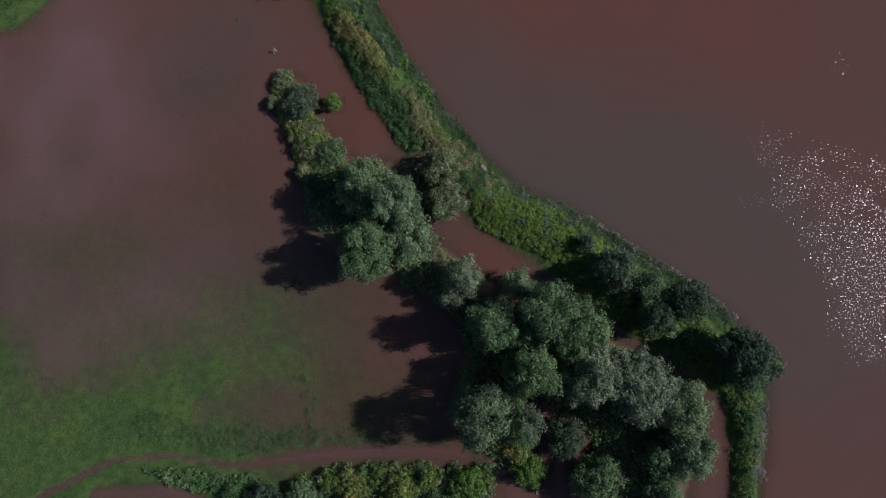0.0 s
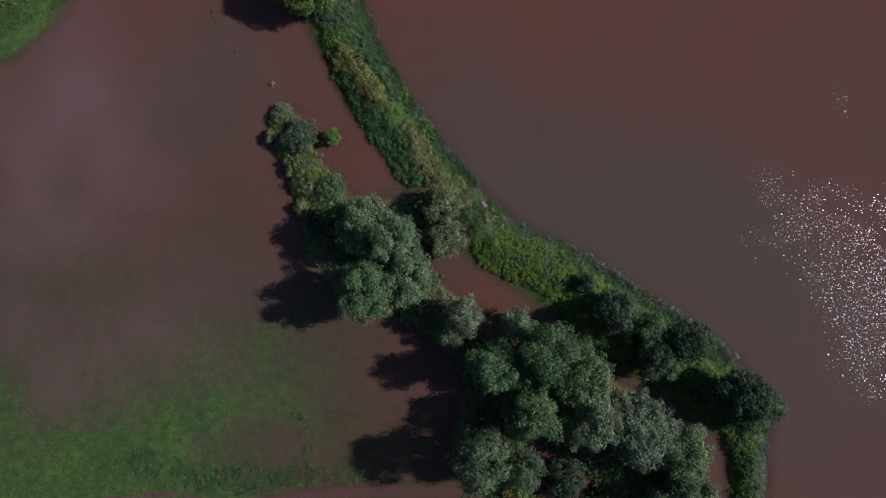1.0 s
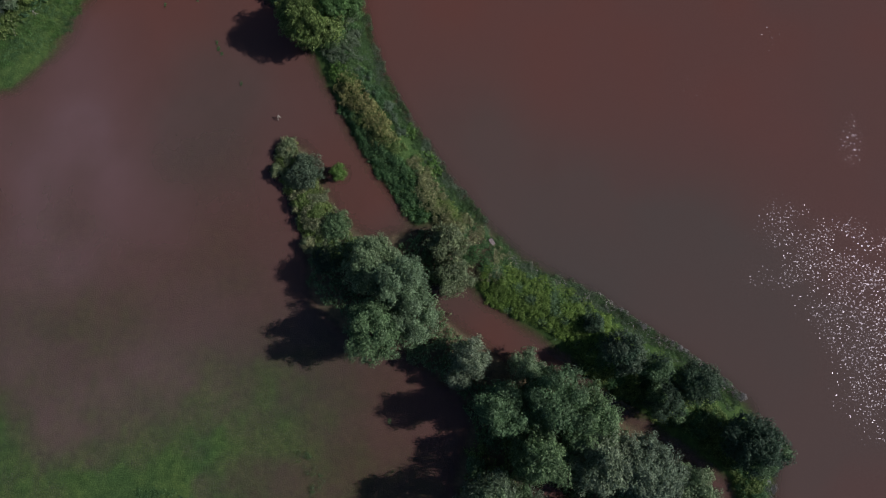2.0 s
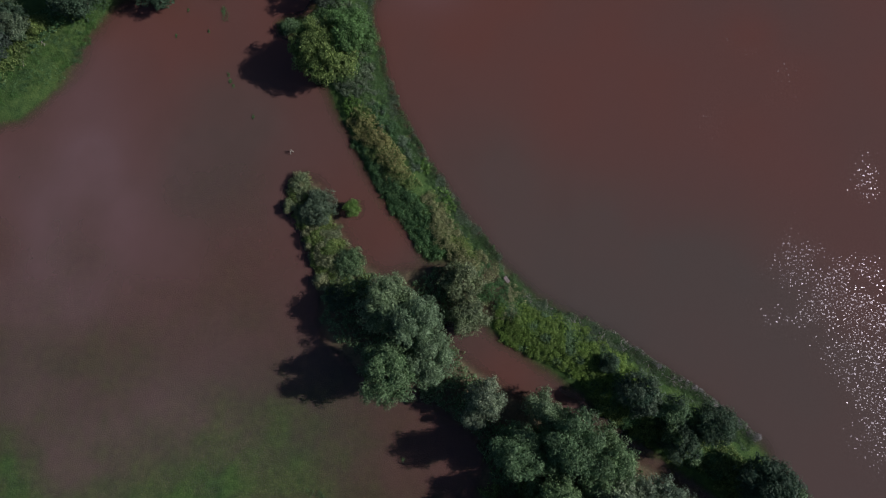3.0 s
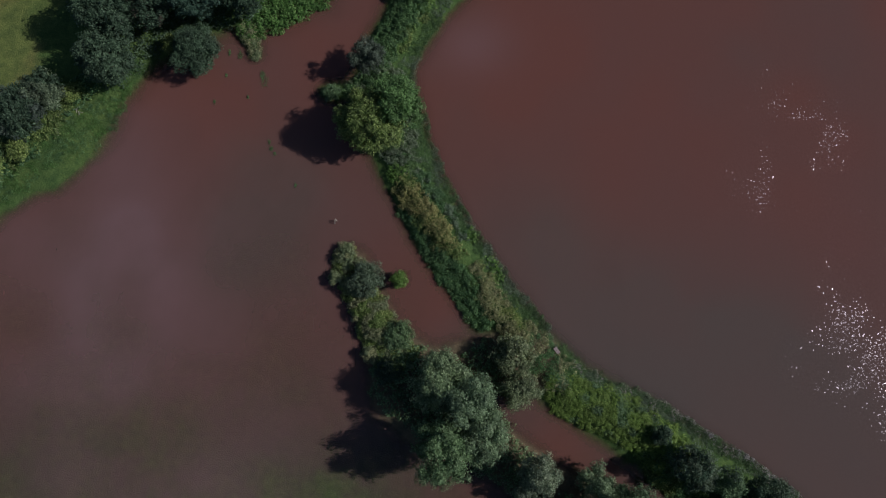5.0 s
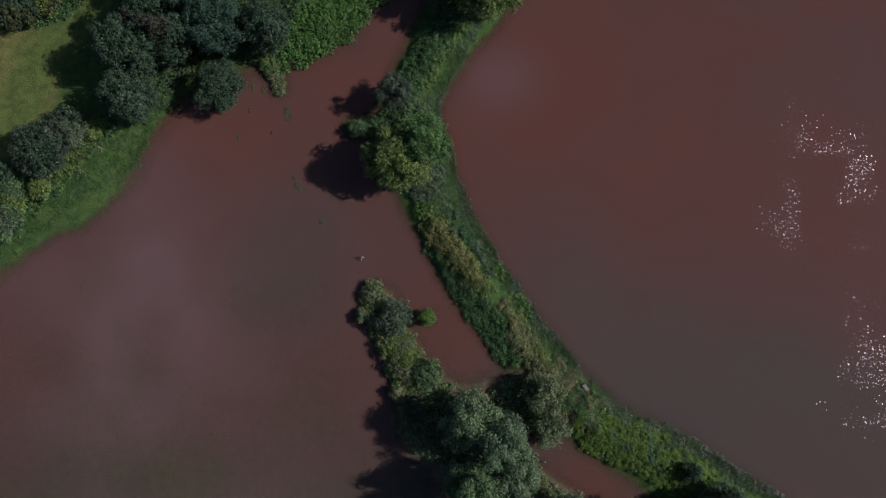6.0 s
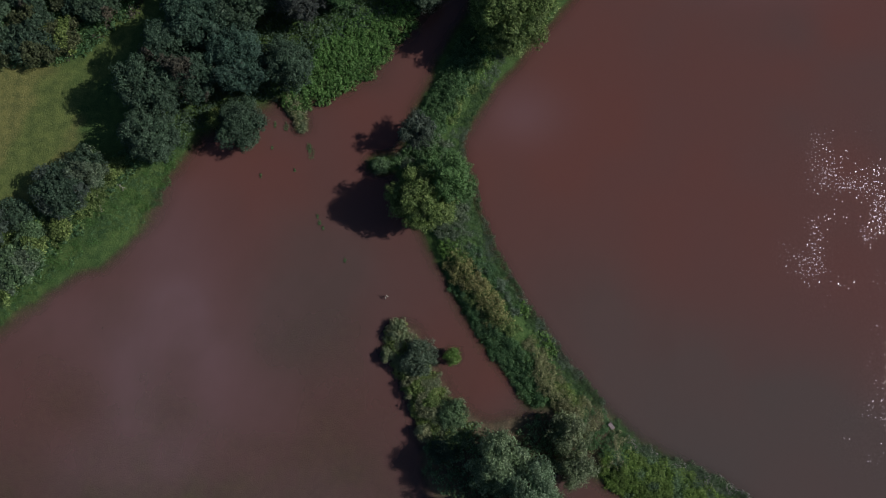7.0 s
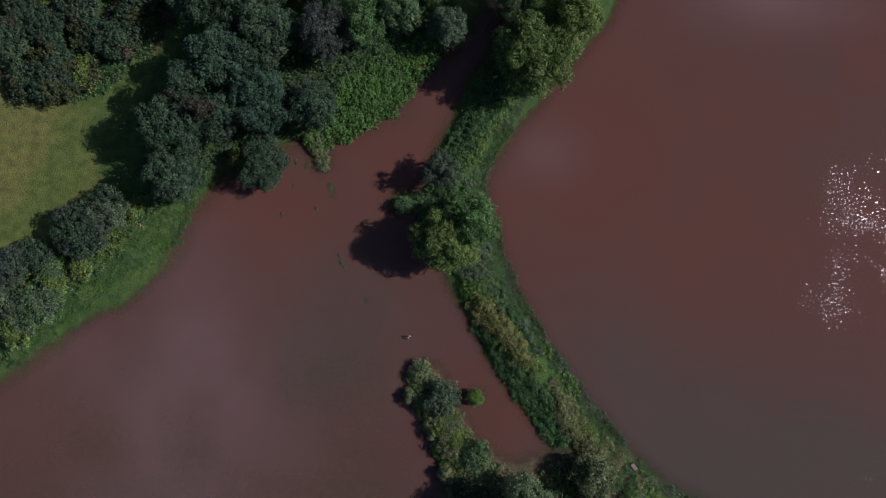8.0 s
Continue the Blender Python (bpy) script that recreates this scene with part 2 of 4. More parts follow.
# ground: pasture, bank soil and lake bed in one sheet
def ground_material():
    m, n, l = material("pasture")
    fine = noise_node(n, l, 5.0, 8.0, 0.7)
    broad = noise_node(n, l, 0.16, 4.0, 0.6)
    grass = ramp(n, [(0.25, (0.034, 0.07, 0.03)), (0.5, (0.064, 0.116, 0.046)), (0.75, (0.112, 0.162, 0.072))])
    l.new(fine.outputs[0], grass.inputs[0])
    tone = ramp(n, [(0.3, (0.75, 0.85, 0.8)), (0.7, (1.25, 1.15, 0.9))])
    l.new(broad.outputs[0], tone.inputs[0])
    c = mix_colour(n, l, 1.0, grass.outputs[0], tone.outputs[0], "MULTIPLY")
    dry = ramp(n, [(0.3, (0.12, 0.135, 0.045)), (0.55, (0.2, 0.195, 0.075)), (0.8, (0.33, 0.29, 0.14))])
    l.new(fine.outputs[0], dry.inputs[0])
    at = n.new("ShaderNodeAttribute")
    at.attribute_name = "kind"
    sep = n.new("ShaderNodeSeparateColor")
    l.new(at.outputs["Color"], sep.inputs[0])
    c = mix_colour(n, l, sep.outputs[0], c, dry.outputs[0])
    mud = ramp(n, [(0.3, (0.1, 0.07, 0.055)), (0.7, (0.19, 0.13, 0.105))])
    l.new(fine.outputs[0], mud.inputs[0])
    c = mix_colour(n, l, sep.outputs[1], c, mud.outputs[0])
    ride = ramp(n, [(0.3, (0.075, 0.115, 0.032)), (0.6, (0.13, 0.17, 0.06)), (0.8, (0.22, 0.22, 0.11))])
    l.new(fine.outputs[0], ride.inputs[0])
    c = mix_colour(n, l, sep.outputs[2], c, ride.outputs[0])
    mott = noise_node(n, l, 0.9, 5.0, 0.65)
    spots = ramp(n, [(0.35, (0.72, 0.78, 0.75)), (0.65, (1.28, 1.22, 1.1))])
    l.new(mott.outputs[0], spots.inputs[0])
    c = mix_colour(n, l, 1.0, c, spots.outputs[0], "MULTIPLY")
    b = n["Principled BSDF"]
    l.new(c, b.inputs["Base Color"])
    b.inputs["Roughness"].default_value = 0.95
    b.inputs["Specular IOR Level"].default_value = 0.1
    bump = n.new("ShaderNodeBump")
    bump.inputs["Strength"].default_value, bump.inputs["Distance"].default_value = 0.9, 0.12
    l.new(fine.outputs[0], bump.inputs["Height"])
    l.new(bump.outputs[0], b.inputs["Normal"])
    return m


gv, gf = sheet(axis(-100, 70, 0.6), axis(-50, 95, 0.6), ground_height)
ground = new("ground", mesh_from("ground", gv, gf, ground_material(), True))
tagged(ground, "green pasture and grassy banks sloping under the flood", "ground", kind="structure")
gx, gy = gv[:, 0], gv[:, 1]
dry_mask = np.clip((12 - np.hypot((gx + 74) * 0.9, (gy - 46.5) * 0.85)) / 2.5 + (smooth_noise(gx, gy, 3, 8) - 0.5) * 1.6 + (smooth_noise(gx, gy, 0.9, 9) - 0.5) * 0.9, 0, 0.9)
mud_mask = np.clip((strip_inside(gx, gy, PATH) + 0.1) / 0.5, 0, 0.6 + 0.4 * np.clip((gx + 30) / 15, 0, 1))
# bare wet soil along the wooded banks
for bank in (SPIT, SPIT_LINK, SPIT_WEST, SHRUB_ISLET):
    mud_mask = np.maximum(mud_mask, np.clip(strip_inside(gx, gy, bank) + 1.6, 0, 0.8))
RIDE = [(-76, 37, 1.5), (-68, 41, 2.4), (-64.5, 46, 3.2), (-63, 51, 3.2), (-58, 55.5, 2.2), (-53.5, 62, 1.8), (-48, 72, 1.8)]
ride_mask = np.clip(strip_inside(gx, gy, RIDE) / 1.5 + 0.3 + (smooth_noise(gx, gy, 2.0, 11) - 0.5) * 1.0, 0, 0.85)
wet_edge = shore_inside(gx, gy)
ride_mask = np.maximum(ride_mask, 0.12 * np.clip(1.5 - np.abs(wet_edge - 2.5) / 2.5, 0, 1))
col = ground.data.color_attributes.new("kind", "FLOAT_COLOR", "POINT")
col.data.foreach_set("color", np.stack([dry_mask, mud_mask, ride_mask, dry_mask * 0 + 1], 1).astype(np.float32).ravel())


# flood water: silt hides the bed within half a metre
def water_material():
    m, n, l = material("silty_flood_water")
    tc = n.new("ShaderNodeTexCoord")
    broad = noise_node(n, l, 0.028, 3.0, 0.5, tc.outputs["Object"])
    silt = ramp(n, [(0.32, (0.106, 0.079, 0.073)), (0.46, (0.127, 0.073, 0.066)), (0.6, (0.143, 0.071, 0.063))])
    l.new(broad.outputs[0], silt.inputs[0])
    silt_and_sky = n.new("ShaderNodeAttribute")
    silt_and_sky.attribute_name = "murk"
    psep = n.new("ShaderNodeSeparateColor")
    l.new(silt_and_sky.outputs["Color"], psep.inputs[0])
    c = mix_colour(n, l, psep.outputs[2], silt.outputs[0], (0.158, 0.066, 0.054))
    c = mix_colour(n, l, silt_and_sky.outputs["Alpha"], c, (0.1, 0.088, 0.08))
    # one lilac for pale silt and for the painted cloud reflections
    c = mix_colour(n, l, psep.outputs[1], c, (0.197, 0.115, 0.121))
    body = n.new("ShaderNodeBsdfDiffuse")
    l.new(c, body.inputs["Color"])
    gloss = n.new("ShaderNodeBsdfGlossy")
    gloss.distribution = "BECKMANN"
    gloss.inputs["Color"].default_value = (0.92, 0.84, 1.0, 1)
        # catspaws of wind: steeper ripples than on the sheltered water
    wind = n.new("ShaderNodeAttribute")
    wind.attribute_name = "wind"
    rough = n.new("ShaderNodeMapRange")
    rough.inputs["From Min"].default_value = 0.55
    rough.inputs["To Min"].default_value, rough.inputs["To Max"].default_value = 0.11, 0.25
    l.new(wind.outputs["Fac"], rough.inputs["Value"])
    l.new(rough.outputs[0], gloss.inputs["Roughness"])
    ripple = noise_node(n, l, 3.8, 2.5, 0.65, tc.outputs["Object"])
    gust = n.new("ShaderNodeMapRange")
    gust.inputs["To Min"].default_value, gust.inputs["To Max"].default_value = 0.35, 1.6
    l.new(wind.outputs["Fac"], gust.inputs["Value"])
    centred = n.new("ShaderNodeVectorMath")
    centred.operation = "SUBTRACT"
    centred.inputs[1].default_value = (0.5, 0.5, 0.5)
    l.new(ripple.outputs["Color"], centred.inputs[0])
    steep = n.new("ShaderNodeVectorMath")
    steep.operation = "SCALE"
    l.new(centred.outputs[0], steep.inputs[0])
    l.new(gust.outputs[0], steep.inputs["Scale"])
    flat = n.new("ShaderNodeVectorMath")
    flat.operation = "MULTIPLY_ADD"
    flat.inputs[1].default_value, flat.inputs[2].default_value = (1, 1, 0), (0, 0, 1)
    l.new(steep.outputs[0], flat.inputs[0])
    slope = n.new("ShaderNodeVectorMath")
    slope.operation = "NORMALIZE"
    l.new(flat.outputs[0], slope.inputs[0])
    l.new(slope.outputs[0], gloss.inputs["Normal"])
    fres = n.new("ShaderNodeFresnel")
    fres.inputs["IOR"].default_value = 1.33
    b = n.new("ShaderNodeMixShader")
    l.new(fres.outputs[0], b.inputs[0])
    l.new(body.outputs[0], b.inputs[1])
    l.new(gloss.outputs[0], b.inputs[2])
    at = n.new("ShaderNodeAttribute")
    at.attribute_name = "murk"
    sep = n.new("ShaderNodeSeparateColor")
    l.new(at.outputs["Color"], sep.inputs[0])
    clear = n.new("ShaderNodeBsdfTransparent")
    mx = n.new("ShaderNodeMixShader")
    l.new(sep.outputs[0], mx.inputs[0])
    l.new(clear.outputs[0], mx.inputs[1])
    l.new(b.outputs[0], mx.inputs[2])
    l.new(mx.outputs[0], n["Material Output"].inputs[0])
    return m


wv, wf = sheet(axis(-100, 70, 0.7), axis(-50, 95, 0.7), lambda x, y: np.zeros(x.shape))
water = new("water", mesh_from("water", wv, wf, water_material(), True))
tagged(water, "still reddish brown silty flood water", "water", kind="structure")
depth = np.maximum(-ground_height(wv[:, 0], wv[:, 1]), 0)
murk = 1 - np.exp(-depth / 0.26)
col = water.data.color_attributes.new("murk", "FLOAT_COLOR", "POINT")
wx, wy = wv[:, 0], wv[:, 1]


def blob(x, y, r, stretch=1.0):
    return np.exp(-(((wx - x) / r) ** 2 + ((wy - y) / (r * stretch)) ** 2))


# paler pasture silt with cloud reflections painted in; redder plumes along the river bank
# the last two blobs paint clouds mirrored in the lake
pale = 0.25 * blob(-45, 0, 30, 1.0) + 0.5 * blob(-47, 20, 8, 1.6) + 0.25 * blob(-48, -6, 14) + 0.6 * blob(-40, -20, 20, 0.55) + 0.35 * blob(-28, -12, 10) + 0.4 * blob(-61, 21, 9) + 0.35 * blob(-52, 8, 10) + 0.45 * blob(-36, -8, 9, 1.2) + 0.4 * blob(-50, 33, 6, 1.2) + 0.35 * blob(-47, 24, 7) + 0.5 * blob(-5.0, 49, 5.0, 0.8) + 0.9 * blob(25, 69, 10, 0.4)
red = 0.65 * np.clip((wy - 2) / 40, 0, 1) + 0.4 * blob(-38, 38, 9) + 0.9 * blob(-11, 17.5, 6) + 0.8 * blob(6, -1, 6) + 0.5 * blob(-27, 52, 6) + 0.4 * blob(2, 45, 12, 1.4) + 0.5 * blob(-62, 14, 8) + 0.5 * blob(32, -22, 8)
drift = 0.6 + 0.8 * smooth_noise(wx, wy, 6.0, 21)
olive = np.clip((0.7 * blob(12, 13, 9) + 0.9 * blob(28, 5, 12) + 0.9 * blob(43, -8, 13) + 0.5 * blob(2, 24, 7, 1.3) + 0.45 * blob(-20, -8, 9) + 0.4 * blob(-30, 30, 7) + 0.5 * blob(-33, 23, 9)) * drift, 0, 0.55)
pale, red = np.clip(pale * drift, 0, 1), np.clip(red * drift, 0, 1)
col.data.foreach_set("color", np.stack([murk, pale, red, olive], 1).astype(np.float32).ravel())
wind = (1.4 * blob(54.5, -3, 8.5, 1.5) + 0.8 * blob(48, 6, 6) + 0.7 * blob(42, 13, 4) + 1.0 * blob(35.5, 9, 4.5, 0.8) + 0.35 * blob(46, 11, 4) + 0.35 * blob(39, 6, 4) + 0.6 * blob(51, 24, 5)
        + 0.7 * blob(40, 19.5, 3.5) + 0.8 * blob(37, 37, 8, 1.2) + 0.22 * blob(27, 32, 6) + 0.3 * blob(31, 26, 5) + 0.35 * blob(34, 46, 6) + 0.25 * blob(33, 31, 5) + 0.3 * blob(60, 47, 12))
wind *= np.clip(2.6 * (0.5 * smooth_noise(wx, wy, 4.5, 31) + 0.3 * smooth_noise(wx, wy, 2.1, 32) + 0.2 * smooth_noise(wx, wy, 0.9, 33)) - 0.35, 0.1, 1.5)
speed = water.data.attributes.new("wind", "FLOAT", "POINT")
speed.data.foreach_set("value", np.clip(wind, 0, 1.15).astype(np.float32))


# ---------------------------------------------------------------- plants
def leaf_quads(p, nrm, size, rng, slim=0.6, tilt=0.34):
    """One four-sided leaf spray at each point, facing roughly along nrm."""
    k = len(p)
    nrm = nrm + rng.normal(0, tilt * 0.45, (k, 3))
    nrm /= np.linalg.norm(nrm, axis=1)[:, None] + 1e-9
    a = rng.normal(0, 1, (k, 3))
    a -= nrm * (a * nrm).sum(1)[:, None]
    a /= np.linalg.norm(a, axis=1)[:, None] + 1e-9
    b = np.cross(nrm, a)
    s = (size * rng.uniform(0.65, 1.35, k))[:, None]
    w = s * slim * rng.uniform(0.7, 1.2, (k, 1))
    v = np.stack([p - a * s * 0.5, p + b * w * 0.5 + a * s * 0.08, p + a * s * 0.5 - nrm * s * 0.12, p - b * w * 0.5 + a * s * 0.08], 1).reshape(-1, 3)
    return v, np.arange(4 * k).reshape(-1, 4)


def sphere_points(k, rng, low=-0.35):
    """Directions over the upper part of a ball."""
    z = rng.uniform(low, 1, k)
    t = rng.uniform(0, 2 * math.pi, k)
    r = np.sqrt(1 - z * z)
    return np.stack([r * np.cos(t), r * np.sin(t), z], 1)


def part(name, me, parent, label=""):
    ob = new(name, me)
    ob.parent = parent
    if label:
        ob["label"] = label
    return ob


def limb_mesh(name, pts, radii, mat, sides=7):
    """A tapered, bent round stem through pts."""
    verts, faces = [], []
    for i, (q, r) in enumerate(zip(pts, radii)):
        q = Vector(q)
        d = (Vector(pts[min(i + 1, len(pts) - 1)]) - Vector(pts[max(i - 1, 0)])).normalized()
        u = d.orthogonal().normalized()
        w = d.cross(u)
        for j in range(sides):
            t = 2 * math.pi * j / sides
            verts.append(tuple(q + (u * math.cos(t) + w * math.sin(t)) * r))
    for i in range(len(pts) - 1):
        for j in range(sides):
            k = (j + 1) % sides
            faces.append((i * sides + j, i * sides + k, (i + 1) * sides + k, (i + 1) * sides + j))
    faces.append(tuple(range((len(pts) - 1) * sides, len(pts) * sides)))
    return mesh_from(name, verts, faces, mat, True)


def spiral(k, low, jitter, rng):
    """k directions spread evenly over a ball from the top down to height low."""
    u = 1 - (1 - low) * (np.arange(k) + 0.5) / k
    a = np.arange(k) * 2.39996 + rng.uniform(0, 6.28)
    w = np.sqrt(1 - u * u)
    d = np.stack([w * np.cos(a), w * np.sin(a), u], 1) + rng.normal(0, jitter, (k, 3))
    return d / np.linalg.norm(d, axis=1)[:, None]


def crown_leaves(lobes, rng, clump, leaf, cover, slim, droop=0.0):
    """Lobes (x, y, z, radius, flatness) carry domed boughs, boughs carry tufts, tufts carry leaf sprays."""
    allp, alln, sizes = [], [], []
    for (x, y, z, r, fl) in lobes:
        k = max(6, int(3.4 * (r / clump) ** 2))
        d = spiral(k, -0.45, 0.3 * clump / r, rng)
        rad = r * rng.uniform(0.72, 1.04, k) - 0.3 * clump
        c = np.stack([x + d[:, 0] * rad, y + d[:, 1] * rad, z + d[:, 2] * rad * fl], 1)
        inside = rng.uniform(0, 1, k) < 0.08
        for (x2, y2, z2, r2, f2) in lobes:
            if (x2, y2, z2) != (x, y, z):
                inside |= ((c[:, 0] - x2) ** 2 + (c[:, 1] - y2) ** 2 + ((c[:, 2] - z2) / f2) ** 2) < (0.74 * r2) ** 2
        c = c[~inside]
        cr = clump * rng.uniform(0.55, 1.15, len(c))
        # tufts on each bough
        n_t = 11
        td = np.concatenate([spiral(n_t, -0.15, 0.16, rng) for _ in range(len(c))]) if len(c) else np.zeros((0, 3))
        ti = np.repeat(np.arange(len(c)), n_t)
        tr = cr[ti] * rng.uniform(0.3, 0.5, len(ti))
        tc = c[ti] + td * (cr[ti] * rng.uniform(0.6, 0.85, len(ti)))[:, None]
        tc[:, 2] -= droop * (1 - td[:, 2]) * cr[ti]
        per = np.maximum(3, (cover * 2.5 * tr ** 2 / (leaf * leaf * slim) + rng.uniform(0, 1, len(tr))).astype(int))
        idx = np.repeat(np.arange(len(tc)), per)
        dd = sphere_points(len(idx), rng, -0.2)
        p = tc[idx] + dd * (tr[idx] * rng.uniform(0.75, 1.08, len(idx)))[:, None]
        p[:, 2] -= droop * (1 - dd[:, 2]) * tr[idx]
        allp.append(p)
        alln.append(dd * 0.75 + td[idx] * 0.45 + np.array([0, 0, 0.08]))
        sizes.append(np.full(len(p), leaf))
        # shaded leaves inside
        k = int(150 * (r * 0.62) ** 2)
        d = sphere_points(k, rng, -0.6)
        rad = (r * rng.uniform(0.5, 0.74, k))[:, None]
        allp.append(np.array([x, y, z]) + d * rad * np.array([1, 1, fl]))
        alln.append(d)
        sizes.append(np.full(k, max(leaf * 1.6, min(0.58, r * 0.4))))
    return np.concatenate(allp), np.concatenate(alln), np.concatenate(sizes)


def plant(name, x, y, r, top, leaf_kind, label, category, seed, group="", clump=0.8, leaf=0.2, cover=1.0, slim=0.58, lobes=7, squash=(1.0, 1.0), base=0.2, spin=0.0, droop=0.0, second=None):
    """A tree or shrub of crown radius r and height top (above the water), standing on the ground at (x, y)."""
    rng = np.random.RandomState(seed)
    z0 = float(ground_height(np.array([x]), np.array([y]))[0])
    z0 = max(z0, -0.4)
    root = new(name)
    root.location = (x, y, z0)
    tagged(root, label, category, group)
    h = top - z0
    # lobes of the crown, in the plant's own space
    ls = [(0.0, 0.0, h * 0.58, r * 0.62, h * 0.37 / (r * 0.62))]
    n_out = lobes
    for i in range(n_out):
        a = 2 * math.pi * (i + rng.uniform(-0.25, 0.25)) / n_out
        lr = r * rng.uniform(0.28, 0.48)
        d = r * rng.uniform(0.88, 1.14) - lr
        zc = h * rng.uniform(0.34, 0.6)
        ls.append((d * math.cos(a), d * math.sin(a), zc, lr, min(1.3, h * 0.3 / lr)))
    for i in range(4):   # low skirt of the crown
        a = 2 * math.pi * (i + rng.uniform(-0.3, 0.3)) / 4
        lr = r * rng.uniform(0.34, 0.42)
        ls.append((0.5 * r * math.cos(a), 0.5 * r * math.sin(a), h * rng.uniform(0.24, 0.34), lr, min(1.2, h * 0.2 / lr)))
    for i in range(lobes + 2 if r > 2.4 else max(2, lobes // 2)):
        a = rng.uniform(0, 6.28)
        lr = r * rng.uniform(0.2, 0.32)
        d = r * rng.uniform(0.1, 0.68)
        ls.append((d * math.cos(a), d * math.sin(a), h - lr * min(1.0, h * 0.22 / lr) * rng.uniform(1.0, 1.35) - h * 0.3 * (d / r) ** 2, lr, min(1.0, h * 0.22 / lr)))
    cs, sn = math.cos(radians(spin)), math.sin(radians(spin))
    ls = [((px * squash[0]) * cs - (py * squash[1]) * sn, (px * squash[0]) * sn + (py * squash[1]) * cs, pz, lr * (squash[0] * squash[1]) ** 0.5, fl) for px, py, pz, lr, fl in ls]
    p, nn, sz = crown_leaves(ls, rng, clump, leaf, cover, slim, droop)
    keep = p[:, 2] > 0.1
    p, nn, sz = p[keep], nn[keep], sz[keep]
    v, f = leaf_quads(p, nn, sz, rng, slim)
    me = mesh_from("crown", v, f, LEAF[leaf_kind])
    if second:
        me.materials.append(LEAF[second[0]])
        pick = smooth_noise(p[:, 0] + 50, p[:, 1] + 50, second[1], seed) > second[2]
        me.polygons.foreach_set("material_index", pick.astype(np.int32))
    part("crown", me, root)
    # trunk and limbs
    tr = max(0.03, 0.035 * h)
    fork = (rng.uniform(-0.1, 0.1) * r, rng.uniform(-0.1, 0.1) * r, h * base)
    trunk = part("trunk", limb_mesh("trunk", [(0, 0, -0.35), (fork[0] * 0.3, fork[1] * 0.3, h * base * 0.5), fork, (0, 0, h * 0.7)], [tr * 1.3, tr, tr * 0.85, tr * 0.25], BARK), root)
    for px, py, pz, lr, fl in ls[1:1 + n_out]:
        mid = ((fork[0] + px) * 0.45, (fork[1] + py) * 0.45, fork[2] + (pz - fork[2]) * 0.6)
        part("limb", limb_mesh("limb", [fork, mid, (px, py, pz)], [tr * 0.55, tr * 0.35, tr * 0.1], BARK, 5), trunk)
    return root


